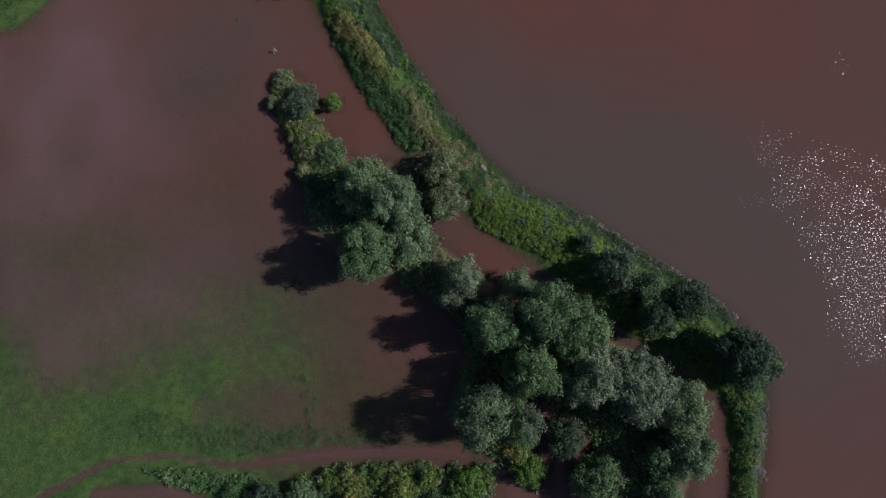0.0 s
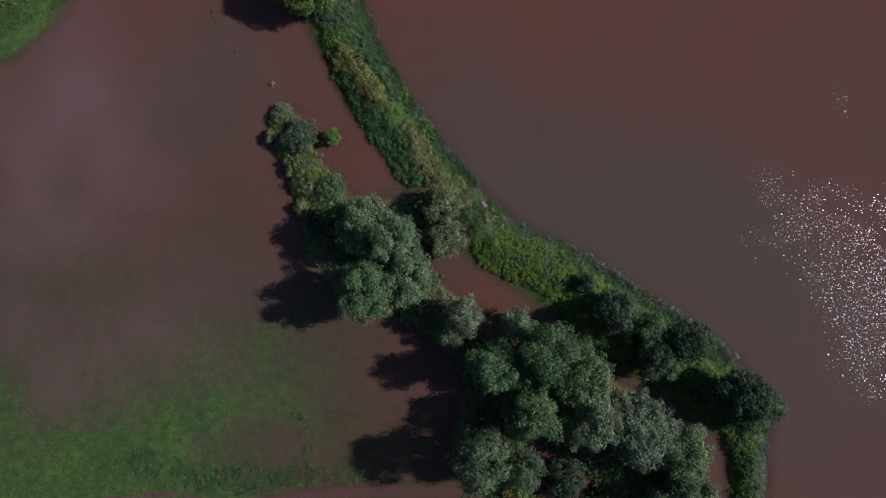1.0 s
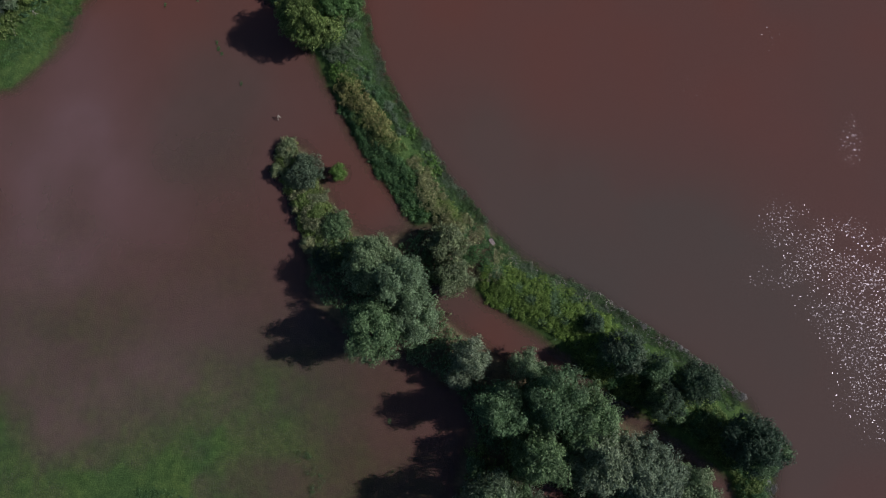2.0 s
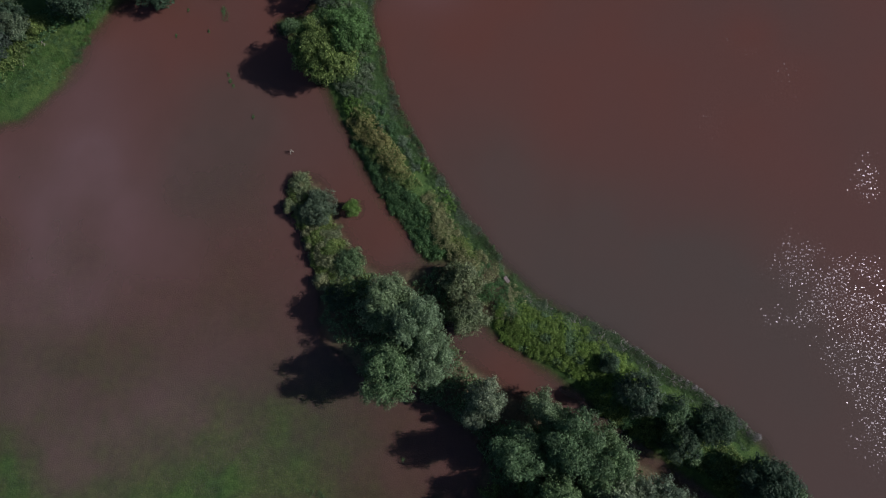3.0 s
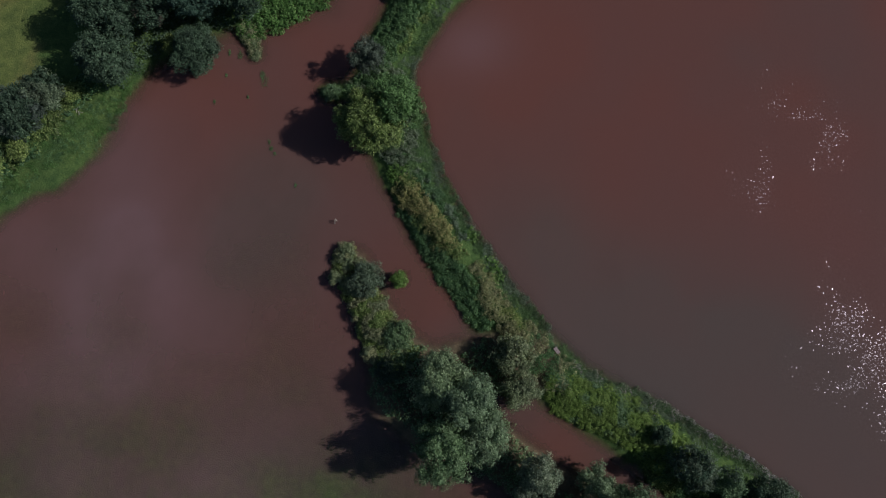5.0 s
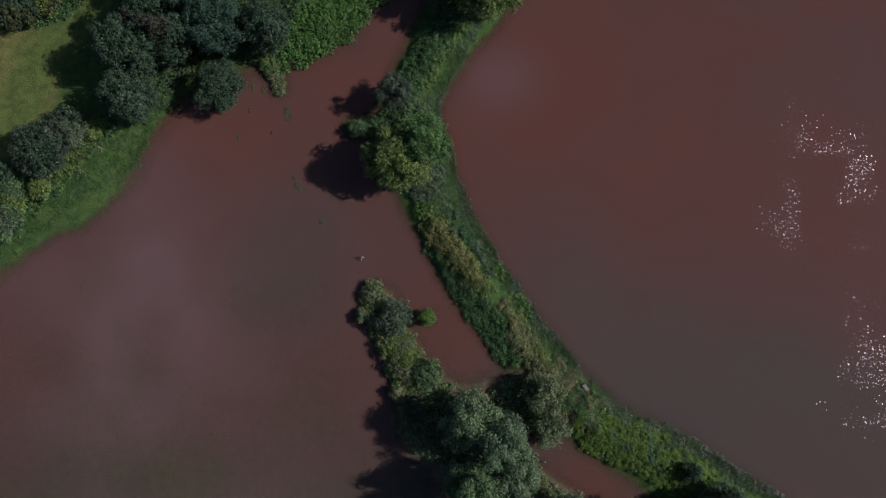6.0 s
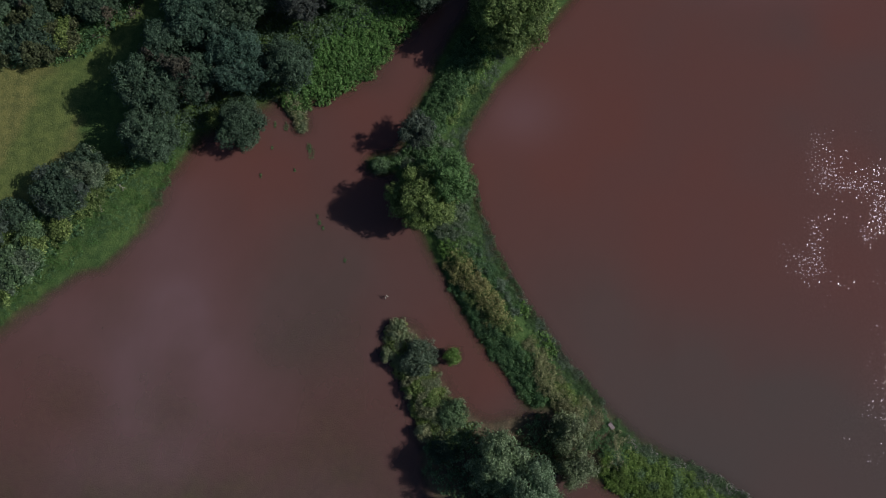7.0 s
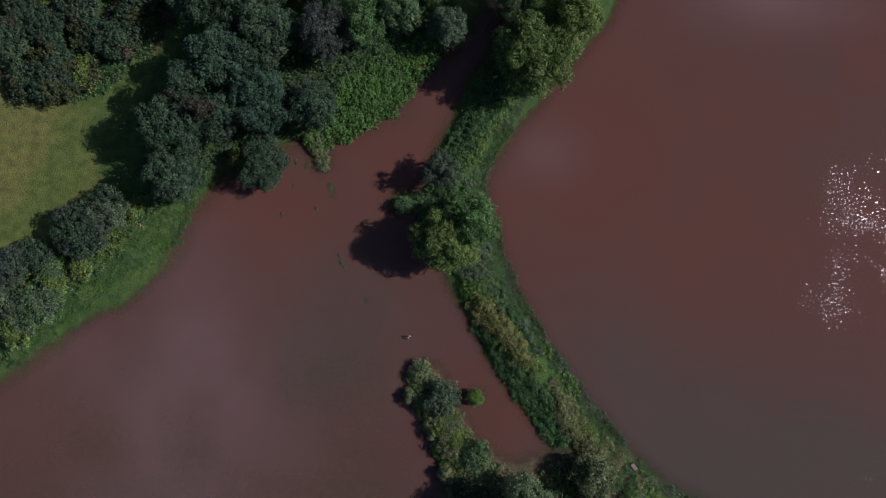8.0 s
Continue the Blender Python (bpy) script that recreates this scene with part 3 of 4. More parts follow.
# --- tall trees
TREES = [
    # name, x, y, radius, top, leaves, label, options
    ("willow_tree", -8.8, 6.7, 3.6, 8.2, "willow", "tall grey-green willow on the flooded spit", dict(lobes=8)),
    ("willow_tree", -5.7, 4.9, 3.7, 9.4, "willow", "tall silvery willow on the flooded spit", dict(lobes=7)),
    ("willow_tree", -8.6, -1.1, 3.9, 9.4, "green", "full green willow at the edge of the flood", dict(lobes=8)),
    ("willow_tree", -4.0, 0.7, 3.4, 7.4, "willow", "grey-green willow over the backwater", dict(lobes=7)),
    ("willow_tree", -0.2, 9.7, 2.7, 4.6, "sallow", "pale sparse sallow leaning over the dyke", dict(lobes=6, clump=0.56, cover=0.75)),
    ("willow_tree", 0.6, 5.7, 2.7, 4.6, "sallow", "pale sparse sallow beside the backwater", dict(lobes=6, clump=0.56, cover=0.75)),
    ("willow_tree", 2.7, -4.0, 2.7, 6.5, "silver", "small silvery willow beside the backwater", dict(lobes=6, clump=0.6)),
    ("alder_tree", 1.5, -6.4, 1.6, 4.0, "silver", "low silvery tree leaning over the flood", dict(lobes=5, clump=0.56)),
    ("alder_tree", 9.5, -4.8, 2.2, 7.0, "willow", "slim grey-green tree at the end of the thicket", dict(lobes=5)),
    ("willow_tree", 6.3, -9.3, 3.2, 9.4, "green", "leafy green willow standing in the flood", dict(lobes=7)),
    ("willow_tree", 11.9, -8.4, 4.3, 9.8, "green", "tall leafy willow in the thicket", dict(lobes=8)),
    ("willow_tree", 16.5, -10.2, 3.7, 9.2, "green", "tall leafy willow over the backwater", dict(lobes=8)),
    ("willow_tree", 10.8, -14.7, 3.6, 10.0, "green", "dense green willow in the thicket", dict(lobes=7)),
    ("willow_tree", 17.9, -14.8, 4.0, 9.2, "silver", "tall silvery willow in the thicket", dict(lobes=8)),
    ("willow_tree", 22.8, -16.0, 4.4, 8.8, "silver", "broad silvery willow in the thicket", dict(lobes=9)),
    ("willow_tree", 27.9, -18.5, 3.5, 7.4, "willow", "grey-green willow over the channel", dict(lobes=7)),
    ("willow_tree", 5.7, -19.7, 4.0, 11.0, "grey", "drooping grey-green willow over the track", dict(lobes=8, second=("willow", 1.2, 0.5), droop=0.6, slim=0.3, leaf=0.3, cover=0.8)),
    ("willow_tree", 9.8, -20.4, 2.7, 9.0, "green", "drooping green willow beside the track", dict(lobes=6, second=("grey", 1.2, 0.6), droop=0.5, slim=0.35, leaf=0.28)),
    ("willow_tree", 28.7, -23.5, 3.1, 6.5, "willow", "leafy willow over the channel", dict(lobes=7)),
    ("willow_tree", 25.7, -24.6, 2.4, 5.5, "green", "green willow at the thicket's edge", dict(lobes=6)),
    ("alder_tree", 18.2, -27.3, 3.1, 5.4, "green", "rounded bright green tree by dark water", dict(lobes=7, clump=0.5)),
    # dark leaves here carry the thicket's shade as colour
    ("alder_tree", 15.1, -22.8, 2.6, 3.2, "dark", "green alder inside the thicket, shade put into its dark leaves", dict(lobes=6)),
    ("alder_tree", 26.0, -28.6, 2.3, 4.0, "green", "low green alder by the pool", dict(lobes=6)),
    ("oak_tree", 35.2, -13.1, 3.9, 7.4, "dark", "round dark green tree on the dyke", dict(lobes=9, clump=0.56, squash=(1.14, 0.86), spin=-50, second=("green", 1.6, 0.72))),
    ("hawthorn_tree", 20.7, -2.9, 2.7, 6.0, "dark", "dark hawthorn with pale leaf tips on the dyke", dict(lobes=7, clump=0.6, second=("grey", 1.2, 0.45))),
    ("hawthorn_tree", 24.6, -4.7, 2.1, 5.5, "green", "mid-green hawthorn on the dyke", dict(lobes=6, clump=0.6, second=("dark", 1.4, 0.55))),
    ("hawthorn_tree", 25.7, -8.4, 2.7, 4.5, "green", "dull green hawthorn at the dyke's foot", dict(lobes=6, clump=0.6, second=("dark", 1.4, 0.4))),
    ("hawthorn_tree", 29.6, -6.4, 2.8, 5.5, "dark", "dark round hawthorn on the dyke", dict(lobes=7, clump=0.56)),
    ("hawthorn_tree", 17.6, 0.3, 1.3, 3.0, "dark", "small dark hawthorn on the dyke", dict(lobes=5, clump=0.54, second=("green", 1.0, 0.5))),
    ("ash_tree", -17.7, 37.6, 4.3, 7.4, "ash", "yellow-green ash with knobbly crown on the dyke", dict(lobes=9, clump=0.54, cover=1.1)),
    ("maple_tree", -14.5, 40.0, 3.4, 8.0, "maple", "deep green maple beside the ash", dict(lobes=9, clump=0.54)),
    ("spruce_shrub", -18.3, 46.3, 2.4, 5.2, "blue", "blue-green pointed bush on the dyke", dict(lobes=7, clump=0.56, leaf=0.18, slim=0.5, cover=1.2)),
    ("ash_tree", -7.1, 60.0, 5.0, 8.6, "ash", "yellow-green ash overhanging both waters", dict(lobes=9, clump=0.56)),
    ("ash_tree", -2.4, 65.0, 4.2, 8.6, "ash", "green ash on the dyke", dict(lobes=8, clump=0.6)),
    ("ash_tree", -9.2, 67.6, 3.2, 8.4, "green", "leafy ash behind the dyke", dict(lobes=7, clump=0.6)),
    ("oak_tree", -49.6, 51.0, 4.3, 9.0, "dark", "broad dark green oak at the wood's edge", dict(lobes=9, clump=0.56)),
    ("oak_tree", -50.0, 45.1, 3.6, 7.8, "dark", "round dark green oak above the meadow", dict(lobes=8, clump=0.56)),
    ("oak_tree", -44.3, 58.9, 4.0, 9.4, "teal", "tall blue-green oak in the wood", dict(lobes=9, clump=0.56)),
    ("oak_tree", -48.2, 55.7, 2.9, 9.0, "brownish", "oak with browning leaves in the wood", dict(lobes=7, clump=0.56, second=("dark", 2.0, 0.5))),
    ("oak_tree", -45.1, 52.1, 3.1, 9.0, "dark", "dull oak with browning leaves near the water", dict(lobes=7, clump=0.56, second=("brownish", 1.8, 0.5))),
    ("oak_tree", -39.7, 54.1, 4.1, 8.4, "teal", "blue-green oak near the water", dict(lobes=9, clump=0.6)),
    ("oak_tree", -33.9, 54.1, 3.4, 6.8, "dark", "dark green oak beside the ivy bank", dict(lobes=8, clump=0.56)),
    ("oak_tree", -39.4, 61.9, 4.4, 9.4, "dark", "tall dark green oak in the wood", dict(lobes=9, clump=0.6)),
    ("hazel_tree", -40.2, 47.2, 3.5, 4.4, "dark", "low round hazel hanging over the water", dict(lobes=9, clump=0.48, leaf=0.16)),
    ("elder_bush", -43.2, 48.0, 1.3, 3.2, "olive", "yellow-green elder beside the hazel", dict(lobes=5, clump=0.46)),
    ("elder_tree", -32.5, 62.3, 3.6, 9.0, "plum", "dusky grey tree in the wood", dict(lobes=8, clump=0.6)),
    ("alder_tree", -27.7, 63.9, 3.0, 7.5, "nettle", "bright green alder above the ivy bank", dict(lobes=7, clump=0.6)),
    ("alder_tree", -23.3, 65.9, 3.0, 7.0, "green", "mid-green alder above the inlet", dict(lobes=7, clump=0.6)),
    ("alder_tree", -17.5, 63.9, 2.7, 6.0, "grey", "grey-green alder leaning over the inlet", dict(lobes=7, clump=0.56)),
    ("oak_tree", -45.6, 65.8, 4.2, 9.6, "dark", "tall dark green oak deep in the wood", dict(lobes=8, clump=0.6)),
    ("oak_tree", -38.6, 69.4, 4.2, 9.6, "teal", "blue-green oak deep in the wood", dict(lobes=8, clump=0.6)),
    ("alder_tree", -31.6, 69.0, 3.8, 8.4, "dark", "dark alder deep in the wood", dict(lobes=8, clump=0.6)),
    ("alder_tree", -24.6, 71.4, 3.8, 7.6, "nettle", "fresh green alder deep in the wood", dict(lobes=8, clump=0.6)),
    ("alder_tree", -18.6, 69.6, 3.2, 6.6, "green", "green alder above the inlet's head", dict(lobes=7, clump=0.6)),
    ("hawthorn_tree", -61.1, 38.7, 3.5, 5.4, "blue", "rounded grey-green hawthorn beside the meadow", dict(lobes=8, clump=0.5, second=("dark", 2.0, 0.5))),
    ("hawthorn_tree", -58.2, 41.6, 2.8, 5.0, "grey", "rounded hawthorn with browning leaves", dict(lobes=7, clump=0.54, second=("dark", 1.5, 0.5))),
    ("elder_bush", -61.7, 34.3, 1.8, 2.9, "olive", "yellow-green elder bush at the meadow's edge", dict(lobes=6, clump=0.46)),
    ("elder_bush", -55.8, 41.6, 1.4, 2.4, "olive", "yellowing elder bush below the hawthorn", dict(lobes=5, clump=0.46)),
    ("hawthorn_tree", -69.6, 34.6, 2.5, 4.5, "blue", "grey-green hawthorn in the hedge", dict(lobes=7, clump=0.5)),
    ("elder_bush", -66.8, 35.9, 2.2, 3.2, "dark", "dark green elder in the hedge", dict(lobes=6, clump=0.5)),
    ("elder_bush", -65.0, 33.0, 2.2, 3.0, "olive", "overgrown green elder in the hedge", dict(lobes=6, clump=0.48, second=("green", 1.5, 0.5))),
    ("elder_bush", -66.7, 29.8, 3.0, 3.6, "grey", "overgrown grey-green elder above the shore", dict(lobes=7, clump=0.5, second=("green", 1.5, 0.5))),
    ("elder_bush", -69.4, 26.7, 2.4, 3.0, "olive", "overgrown elder above the shore", dict(lobes=7, clump=0.48, second=("grey", 1.5, 0.5))),
    ("elder_bush", -71.0, 30.6, 2.8, 3.6, "dark", "dark elder in the hedge", dict(lobes=7, clump=0.5, second=("grey", 1.5, 0.5))),
]
for i, (nm, x, y, r, top, kind, label, opt) in enumerate(TREES):
    plant(nm, x, y, r, top, kind, label, "shrub" if ("bush" in nm or "shrub" in nm) else "tree", 100 + i, **opt)

# --- shrubs on the banks and in the water
SHRUBS = [
    ("shrub", -18.1, 18.5, 2.4, 2.9, "grey", "dense grey-green shrub on the spit's tip"),
    ("shrub", -14.0, 18.6, 1.1, 1.8, "lime", "small bright green bush standing in the flood"),
    ("shrub", -20.9, 21.8, 1.5, 1.3, "sallow", "thin pale shrub on the spit's tip"),
    ("shrub", -22.0, 18.8, 0.9, 1.3, "sallow", "thin pale shrub at the water's edge"),
    ("shrub", -14.1, 11.9, 2.0, 2.4, "green", "fresh green shrub on the spit"),
    ("shrub", -18.8, 15.0, 1.6, 1.5, "olive", "low yellowish shrub on the spit"),
    ("shrub", -16.9, 12.7, 1.8, 1.7, "olive", "low yellowish shrub on the spit"),
    # leaf colour darkened to paint the shaded hollow under the willow
    ("shrub", -15.2, 7.6, 1.9, 1.6, "dark", "green shrub below the willow, leaves darkened for the shade there"),
    ("shrub", -17.6, 9.4, 1.2, 1.4, "sallow", "pale shrub at the spit's edge"),
    ("shrub", 3.6, -16.9, 1.2, 3.2, "green", "small green bush in the willow's shade"),
    ("shrub", -23.0, 42.2, 1.2, 1.6, "green", "small green bush at the water's edge"),
    ("shrub", 10.6, -26.6, 2.2, 2.8, "lime", "bright green shrub by the track"),
]
for i, (nm, x, y, r, top, kind, label) in enumerate(SHRUBS):
    plant(nm, x, y, r, top, kind, label, "shrub", 300 + i, clump=0.42, leaf=0.17, lobes=6, second=("pale", 0.8, 0.5) if kind in ("olive", "sallow") else None)


# more shrubs along the southern track
for i, (x, y, r, top, kind, label) in enumerate([
    (-24.9, -30.0, 1.3, 1.5, "nettle", "dark green bramble heap beside the track"),
    (-20.6, -30.7, 2.3, 2.7, "dark", "dark bush beside the track"),
    (-16.4, -30.0, 2.0, 2.2, "willow", "grey-green sallow bush beside the track"),
    (-13.2, -28.4, 1.5, 1.5, "olive", "yellow-green shrub beside the track"),
    (-10.4, -29.3, 2.3, 2.3, "olive", "broad yellow-green shrub beside the track"),
    (-7.4, -27.9, 1.3, 1.5, "olive", "small yellow-green shrub with brown tips"),
    (-4.4, -29.2, 2.4, 2.5, "olive", "broad yellow-green shrub with brown tips"),
    (-1.2, -27.9, 1.5, 1.6, "olive", "yellow-green shrub beside the track"),
    (3.4, -28.6, 2.5, 2.3, "lime", "fresh green shrub beside the track"),
    (9.4, -24.4, 1.7, 2.2, "olive", "yellow-green shrub under the willow"),
    (-7.5, -32.4, 2.4, 2.4, "olive", "yellow-green shrub behind the track"),
    (0.6, -31.8, 2.6, 2.4, "green", "green shrub behind the track"),
]):
    plant("shrub", x, y, r, top, kind, label, "shrub", 340 + i, group="shrubs along the track", clump=0.44, leaf=0.18, lobes=6, second=("tan", 1.2, 0.8) if kind == "olive" else None)


# --- scrub on the high ground: a few bush shapes, repeated with their own turn
scrub_kinds = [
    plant("scrub_bush", -66.0, 60.0, 2.8, 3.6, "scrub", "dull green scrub bush on the high ground", "shrub", 401, group="scrub thicket", clump=0.5, leaf=0.24, lobes=7, second=("dark", 1.8, 0.5)),
    plant("scrub_bush", -62.2, 58.0, 2.5, 3.0, "scrub", "mid-green scrub bush on the high ground", "shrub", 402, group="scrub thicket", clump=0.5, leaf=0.24, lobes=7, second=("olive", 1.4, 0.5)),
    plant("scrub_bush", -57.9, 62.4, 2.9, 4.2, "dark", "dull green scrub bush on the high ground", "shrub", 403, group="scrub thicket", clump=0.5, leaf=0.24, lobes=8, second=("brownish", 2.0, 0.62)),
    plant("scrub_bush", -69.0, 57.0, 2.5, 2.8, "dark", "grey-green scrub bush on the high ground", "shrub", 404, group="scrub thicket", clump=0.5, leaf=0.24, lobes=7, second=("scrub", 1.0, 0.4)),
]
rng = np.random.RandomState(77)
placed = [(k.location.x, k.location.y) for k in scrub_kinds]
tries = 0
while len(placed) < 56 and tries < 4000:
    tries += 1
    x, y = rng.uniform(-92, -50), rng.uniform(54, 84)
    # a grassy ride runs between the scrub and the wood
    if (x + 58.5) - (y - 54) * 0.62 > -3.0 or y < 55.5 - (x + 60) * 0.1 or min(math.hypot(x - a, y - b) for a, b in placed) < 3.0:
        continue
    placed.append((x, y))
    zz = float(ground_height(np.array([x]), np.array([y]))[0])
    k = scrub_kinds[rng.randint(4)]
    sc = rng.uniform(0.8, 1.2)
    copy_thing(k, pose(x, y, zz, 0, 0, rng.uniform(0, 360)) @ Matrix.Scale(sc, 4))


# --- beds of low growth: too many stems to count
def bed(name, label, strip, kind, height, seed, leaf=0.19, clump=0.32, cover=1.25, slim=0.55, second=None, spread=1.0):
    """Low growth on the ground along a strip: small domed clumps of leaves of uneven height."""
    rng = np.random.RandomState(seed)
    xs, ys = [q[0] for q in strip], [q[1] for q in strip]
    w = max(q[2] for q in strip) + 0.5
    x0, x1, y0, y1 = min(xs) - w, max(xs) + w, min(ys) - w, max(ys) + w
    k = int((x1 - x0) * (y1 - y0) / (clump * clump) * 1.5 * spread)
    x, y = rng.uniform(x0, x1, k), rng.uniform(y0, y1, k)
    edge = strip_inside(x, y, strip) + (smooth_noise(x, y, 1.1, seed) - 0.5) * 1.1 + rng.normal(0, 0.15, k)
    z = ground_height(x, y)
    ok = (edge > 0) & (z > -0.35)
    x, y, z, edge = x[ok], y[ok], z[ok], edge[ok]
    hh = height * (0.35 + 0.9 * smooth_noise(x, y, 1.3, seed + 1)) * np.clip(0.45 + edge * 0.8, 0, 1)
    cr = clump * rng.uniform(0.6, 1.3, len(x))
    per = np.maximum(4, (cover * 3.0 * cr ** 2 / (leaf * leaf * slim)).astype(int))
    idx = np.repeat(np.arange(len(x)), per)
    dd = sphere_points(len(idx), rng, -0.2)
    p = np.stack([x, y, np.maximum(z, 0) + hh * 0.75], 1)[idx] + dd * (cr[idx] * rng.uniform(0.5, 1.05, len(idx)))[:, None]
    p[:, 2] = np.maximum(p[:, 2] - rng.uniform(0, 1, len(idx)) ** 2 * hh[idx] * 0.6, 0.03)
    up = 0.45 + 2.0 * max(0.0, 0.5 - height)   # short growth lies flatter
    v, f = leaf_quads(p, dd * 0.7 + np.array([0, 0, up]), np.full(len(p), leaf), rng, slim)
    me = mesh_from(name, v, f, LEAF[kind])
    if second:
        me.materials.append(LEAF[second[0]])
        pick = smooth_noise(p[:, 0] + 99, p[:, 1] + 99, second[1], seed + 3) + rng.normal(0, 0.08, len(p)) > second[2]
        me.polygons.foreach_set("material_index", pick.astype(np.int32))
    return tagged(new(name, me), label, "plants", kind="stuff")


bed("dry_weed_bed", "dry tan dock and thistle on the dyke", [(-13.5, 30.2, 1.5), (-11.6, 27.2, 1.7), (-9.2, 24.6, 1.7), (-7.0, 22.2, 0.9)], "tan", 1.0, 501, leaf=0.16, clump=0.26, second=("olive", 2.4, 0.62))
bed("herb_bed", "fresh yellow-green herbs on the dyke", [(-14.6, 32.2, 0.9), (-13.8, 31.2, 0.9)], "lime", 0.6, 532, leaf=0.17)
bed("herb_bed", "olive green herbs on the dyke", [(-15.6, 35.5, 1.8), (-13.2, 33.0, 1.6)], "grey", 0.25, 502, leaf=0.16, second=("turf", 1.2, 0.5))
bed("nettle_bed", "dark green nettles on the dyke's inner side", [(-13.6, 27.2, 0.4), (-11.2, 23.4, 1.0), (-8.6, 20.4, 1.8), (-5.8, 17.2, 1.9), (-3.9, 13.6, 1.2)], "nettle", 0.5, 503, leaf=0.16)
bed("herb_bed", "dusky green herbs along the dyke's crest", [(-11.3, 31.4, 0.6), (-9.6, 29.0, 0.7), (-7.7, 26.4, 0.7), (-6.2, 24.0, 0.2)], "nettle", 0.7, 504, leaf=0.16, second=("grey", 1.0, 0.55))
bed("grass_bed", "pale seeding grass on the dyke", [(-4.2, 20.4, 0.7), (-2.9, 16.9, 1.3), (-0.8, 14.0, 1.6), (1.0, 11.8, 1.6)], "pale", 0.7, 505, leaf=0.3, slim=0.16, clump=0.28, second=("olive", 2.0, 0.66))
bed("dock_patch", "bright green dock leaves at the dyke's edge", [(-3.0, 20.7, 0.45), (-1.9, 19.2, 0.5)], "lime", 0.5, 506, leaf=0.28, slim=0.8)
bed("dock_patch", "bright green dock leaves at the dyke's edge", [(-5.4, 24.4, 0.4), (-5.2, 24.0, 0.4)], "lime", 0.4, 507, leaf=0.26, slim=0.8)
bed("grass_bed", "thin trampled grass and herbs by the bench", [(1.6, 11.4, 1.8), (3.4, 9.4, 2.2), (5.4, 7.2, 2.0)], "pale", 0.4, 508, leaf=0.25, slim=0.25, cover=0.8, second=("nettle", 1.0, 0.5))
bed("herb_bed", "yellow-green meadowsweet on the dyke", [(6.2, 4.9, 2.5), (11, 3.0, 3.0), (15.5, 0.7, 3.1), (18.8, -2.2, 2.7)], "sunny", 0.45, 509, leaf=0.15, clump=0.3, second=("green", 1.4, 0.72))
bed("herb_bed", "olive herbs at the dyke's foot", [(17, -4.2, 1.0), (22.5, -6.5, 2.5), (27.5, -9.4, 2.3)], "olive", 0.6, 510, second=("nettle", 1.2, 0.5))
bed("herb_bed", "olive herbs on the narrow dyke", [(31, -11, 2.2), (36.4, -17.4, 2.0), (36.7, -22, 1.5), (36.0, -29, 1.2), (35.8, -36, 1.2)], "olive", 0.8, 511, second=("nettle", 1.2, 0.55))
bed("grass_rim", "short wet grass along the lake side of the dyke", [(0.4, 66.4, 0.9), (-4.0, 60.4, 0.9), (-8.0, 56.0, 0.8), (-11.2, 50.5, 0.8), (-13.3, 46.2, 0.9), (-13.2, 41.5, 0.9), (-12.0, 36.5, 1.7), (-9.0, 31.0, 1.3), (-6.2, 26.2, 1.1), (-2.6, 21.0, 1.0), (1.0, 16.0, 1.0), (4.2, 11.6, 0.8), (8.4, 7.6, 0.7), (13.4, 5.2, 0.8), (19.5, 2.3, 1.0), (25.5, -1.2, 1.2), (31.5, -5.4, 1.2), (34.5, -8.6, 1.0)], "turf", 0.08, 533, leaf=0.17, slim=0.3, clump=0.24, cover=0.6, second=("grey", 1.6, 0.62))
bed("emergent_grass", "grey-green grass standing in the lake's edge", [(7.5, 8.0, 0.4), (12.6, 5.6, 0.6), (19.6, 2.9, 0.9), (25.4, -0.5, 1.1), (30.6, -3.8, 1.1), (35.2, -8.0, 0.7)], "grey", 0.06, 512, leaf=0.2, slim=0.3, cover=0.5, spread=0.7, second=("scum", 0.9, 0.55))
bed("reed_fringe", "bleached reeds at the lake's edge", [(20.5, 2.8, 0.3), (26.4, -0.6, 0.5), (31.4, -4.2, 0.6), (35.6, -8.2, 0.4)], "scum", 0.1, 530, leaf=0.18, slim=0.3, cover=0.9, spread=0.9)
bed("reed_fringe", "bleached reeds at the lake's edge", [(38.6, -18.6, 0.5), (38.5, -21.5, 0.5), (37.6, -27, 0.4)], "scum", 0.4, 513, leaf=0.22, slim=0.2, cover=0.8)
bed("bramble_bed", "yellowing brambles on the spit", [(-20.6, 21.0, 1.8), (-19.2, 18.0, 2.2), (-17.2, 13.6, 2.6), (-14.6, 9.6, 2.9)], "sallow", 0.9, 514, leaf=0.16, clump=0.26, second=("olive", 0.9, 0.5))
bed("undergrowth", "green undergrowth below the willows", [(-13, 6.5, 4.6), (-7, 3, 5.2), (-3, 8.5, 3.0), (-3, -2, 3.0), (2, -5.5, 2.6)], "green", 0.9, 515, leaf=0.24, cover=1.0, spread=0.6)
bed("undergrowth", "green undergrowth in the willow thicket", [(5.5, -10, 3.4), (12, -13, 4.8), (19, -17, 5.0), (25, -22, 5.4), (20, -29, 3.5)], "green", 0.9, 516, leaf=0.26, cover=0.9, second=("nettle", 1.5, 0.5), spread=0.6)
bed("undergrowth", "green undergrowth beside the track", [(6, -16, 3.2), (5, -22, 2.4), (9.5, -24.5, 2.2)], "green", 0.7, 517, leaf=0.24, second=("olive", 1.5, 0.5), spread=0.6)
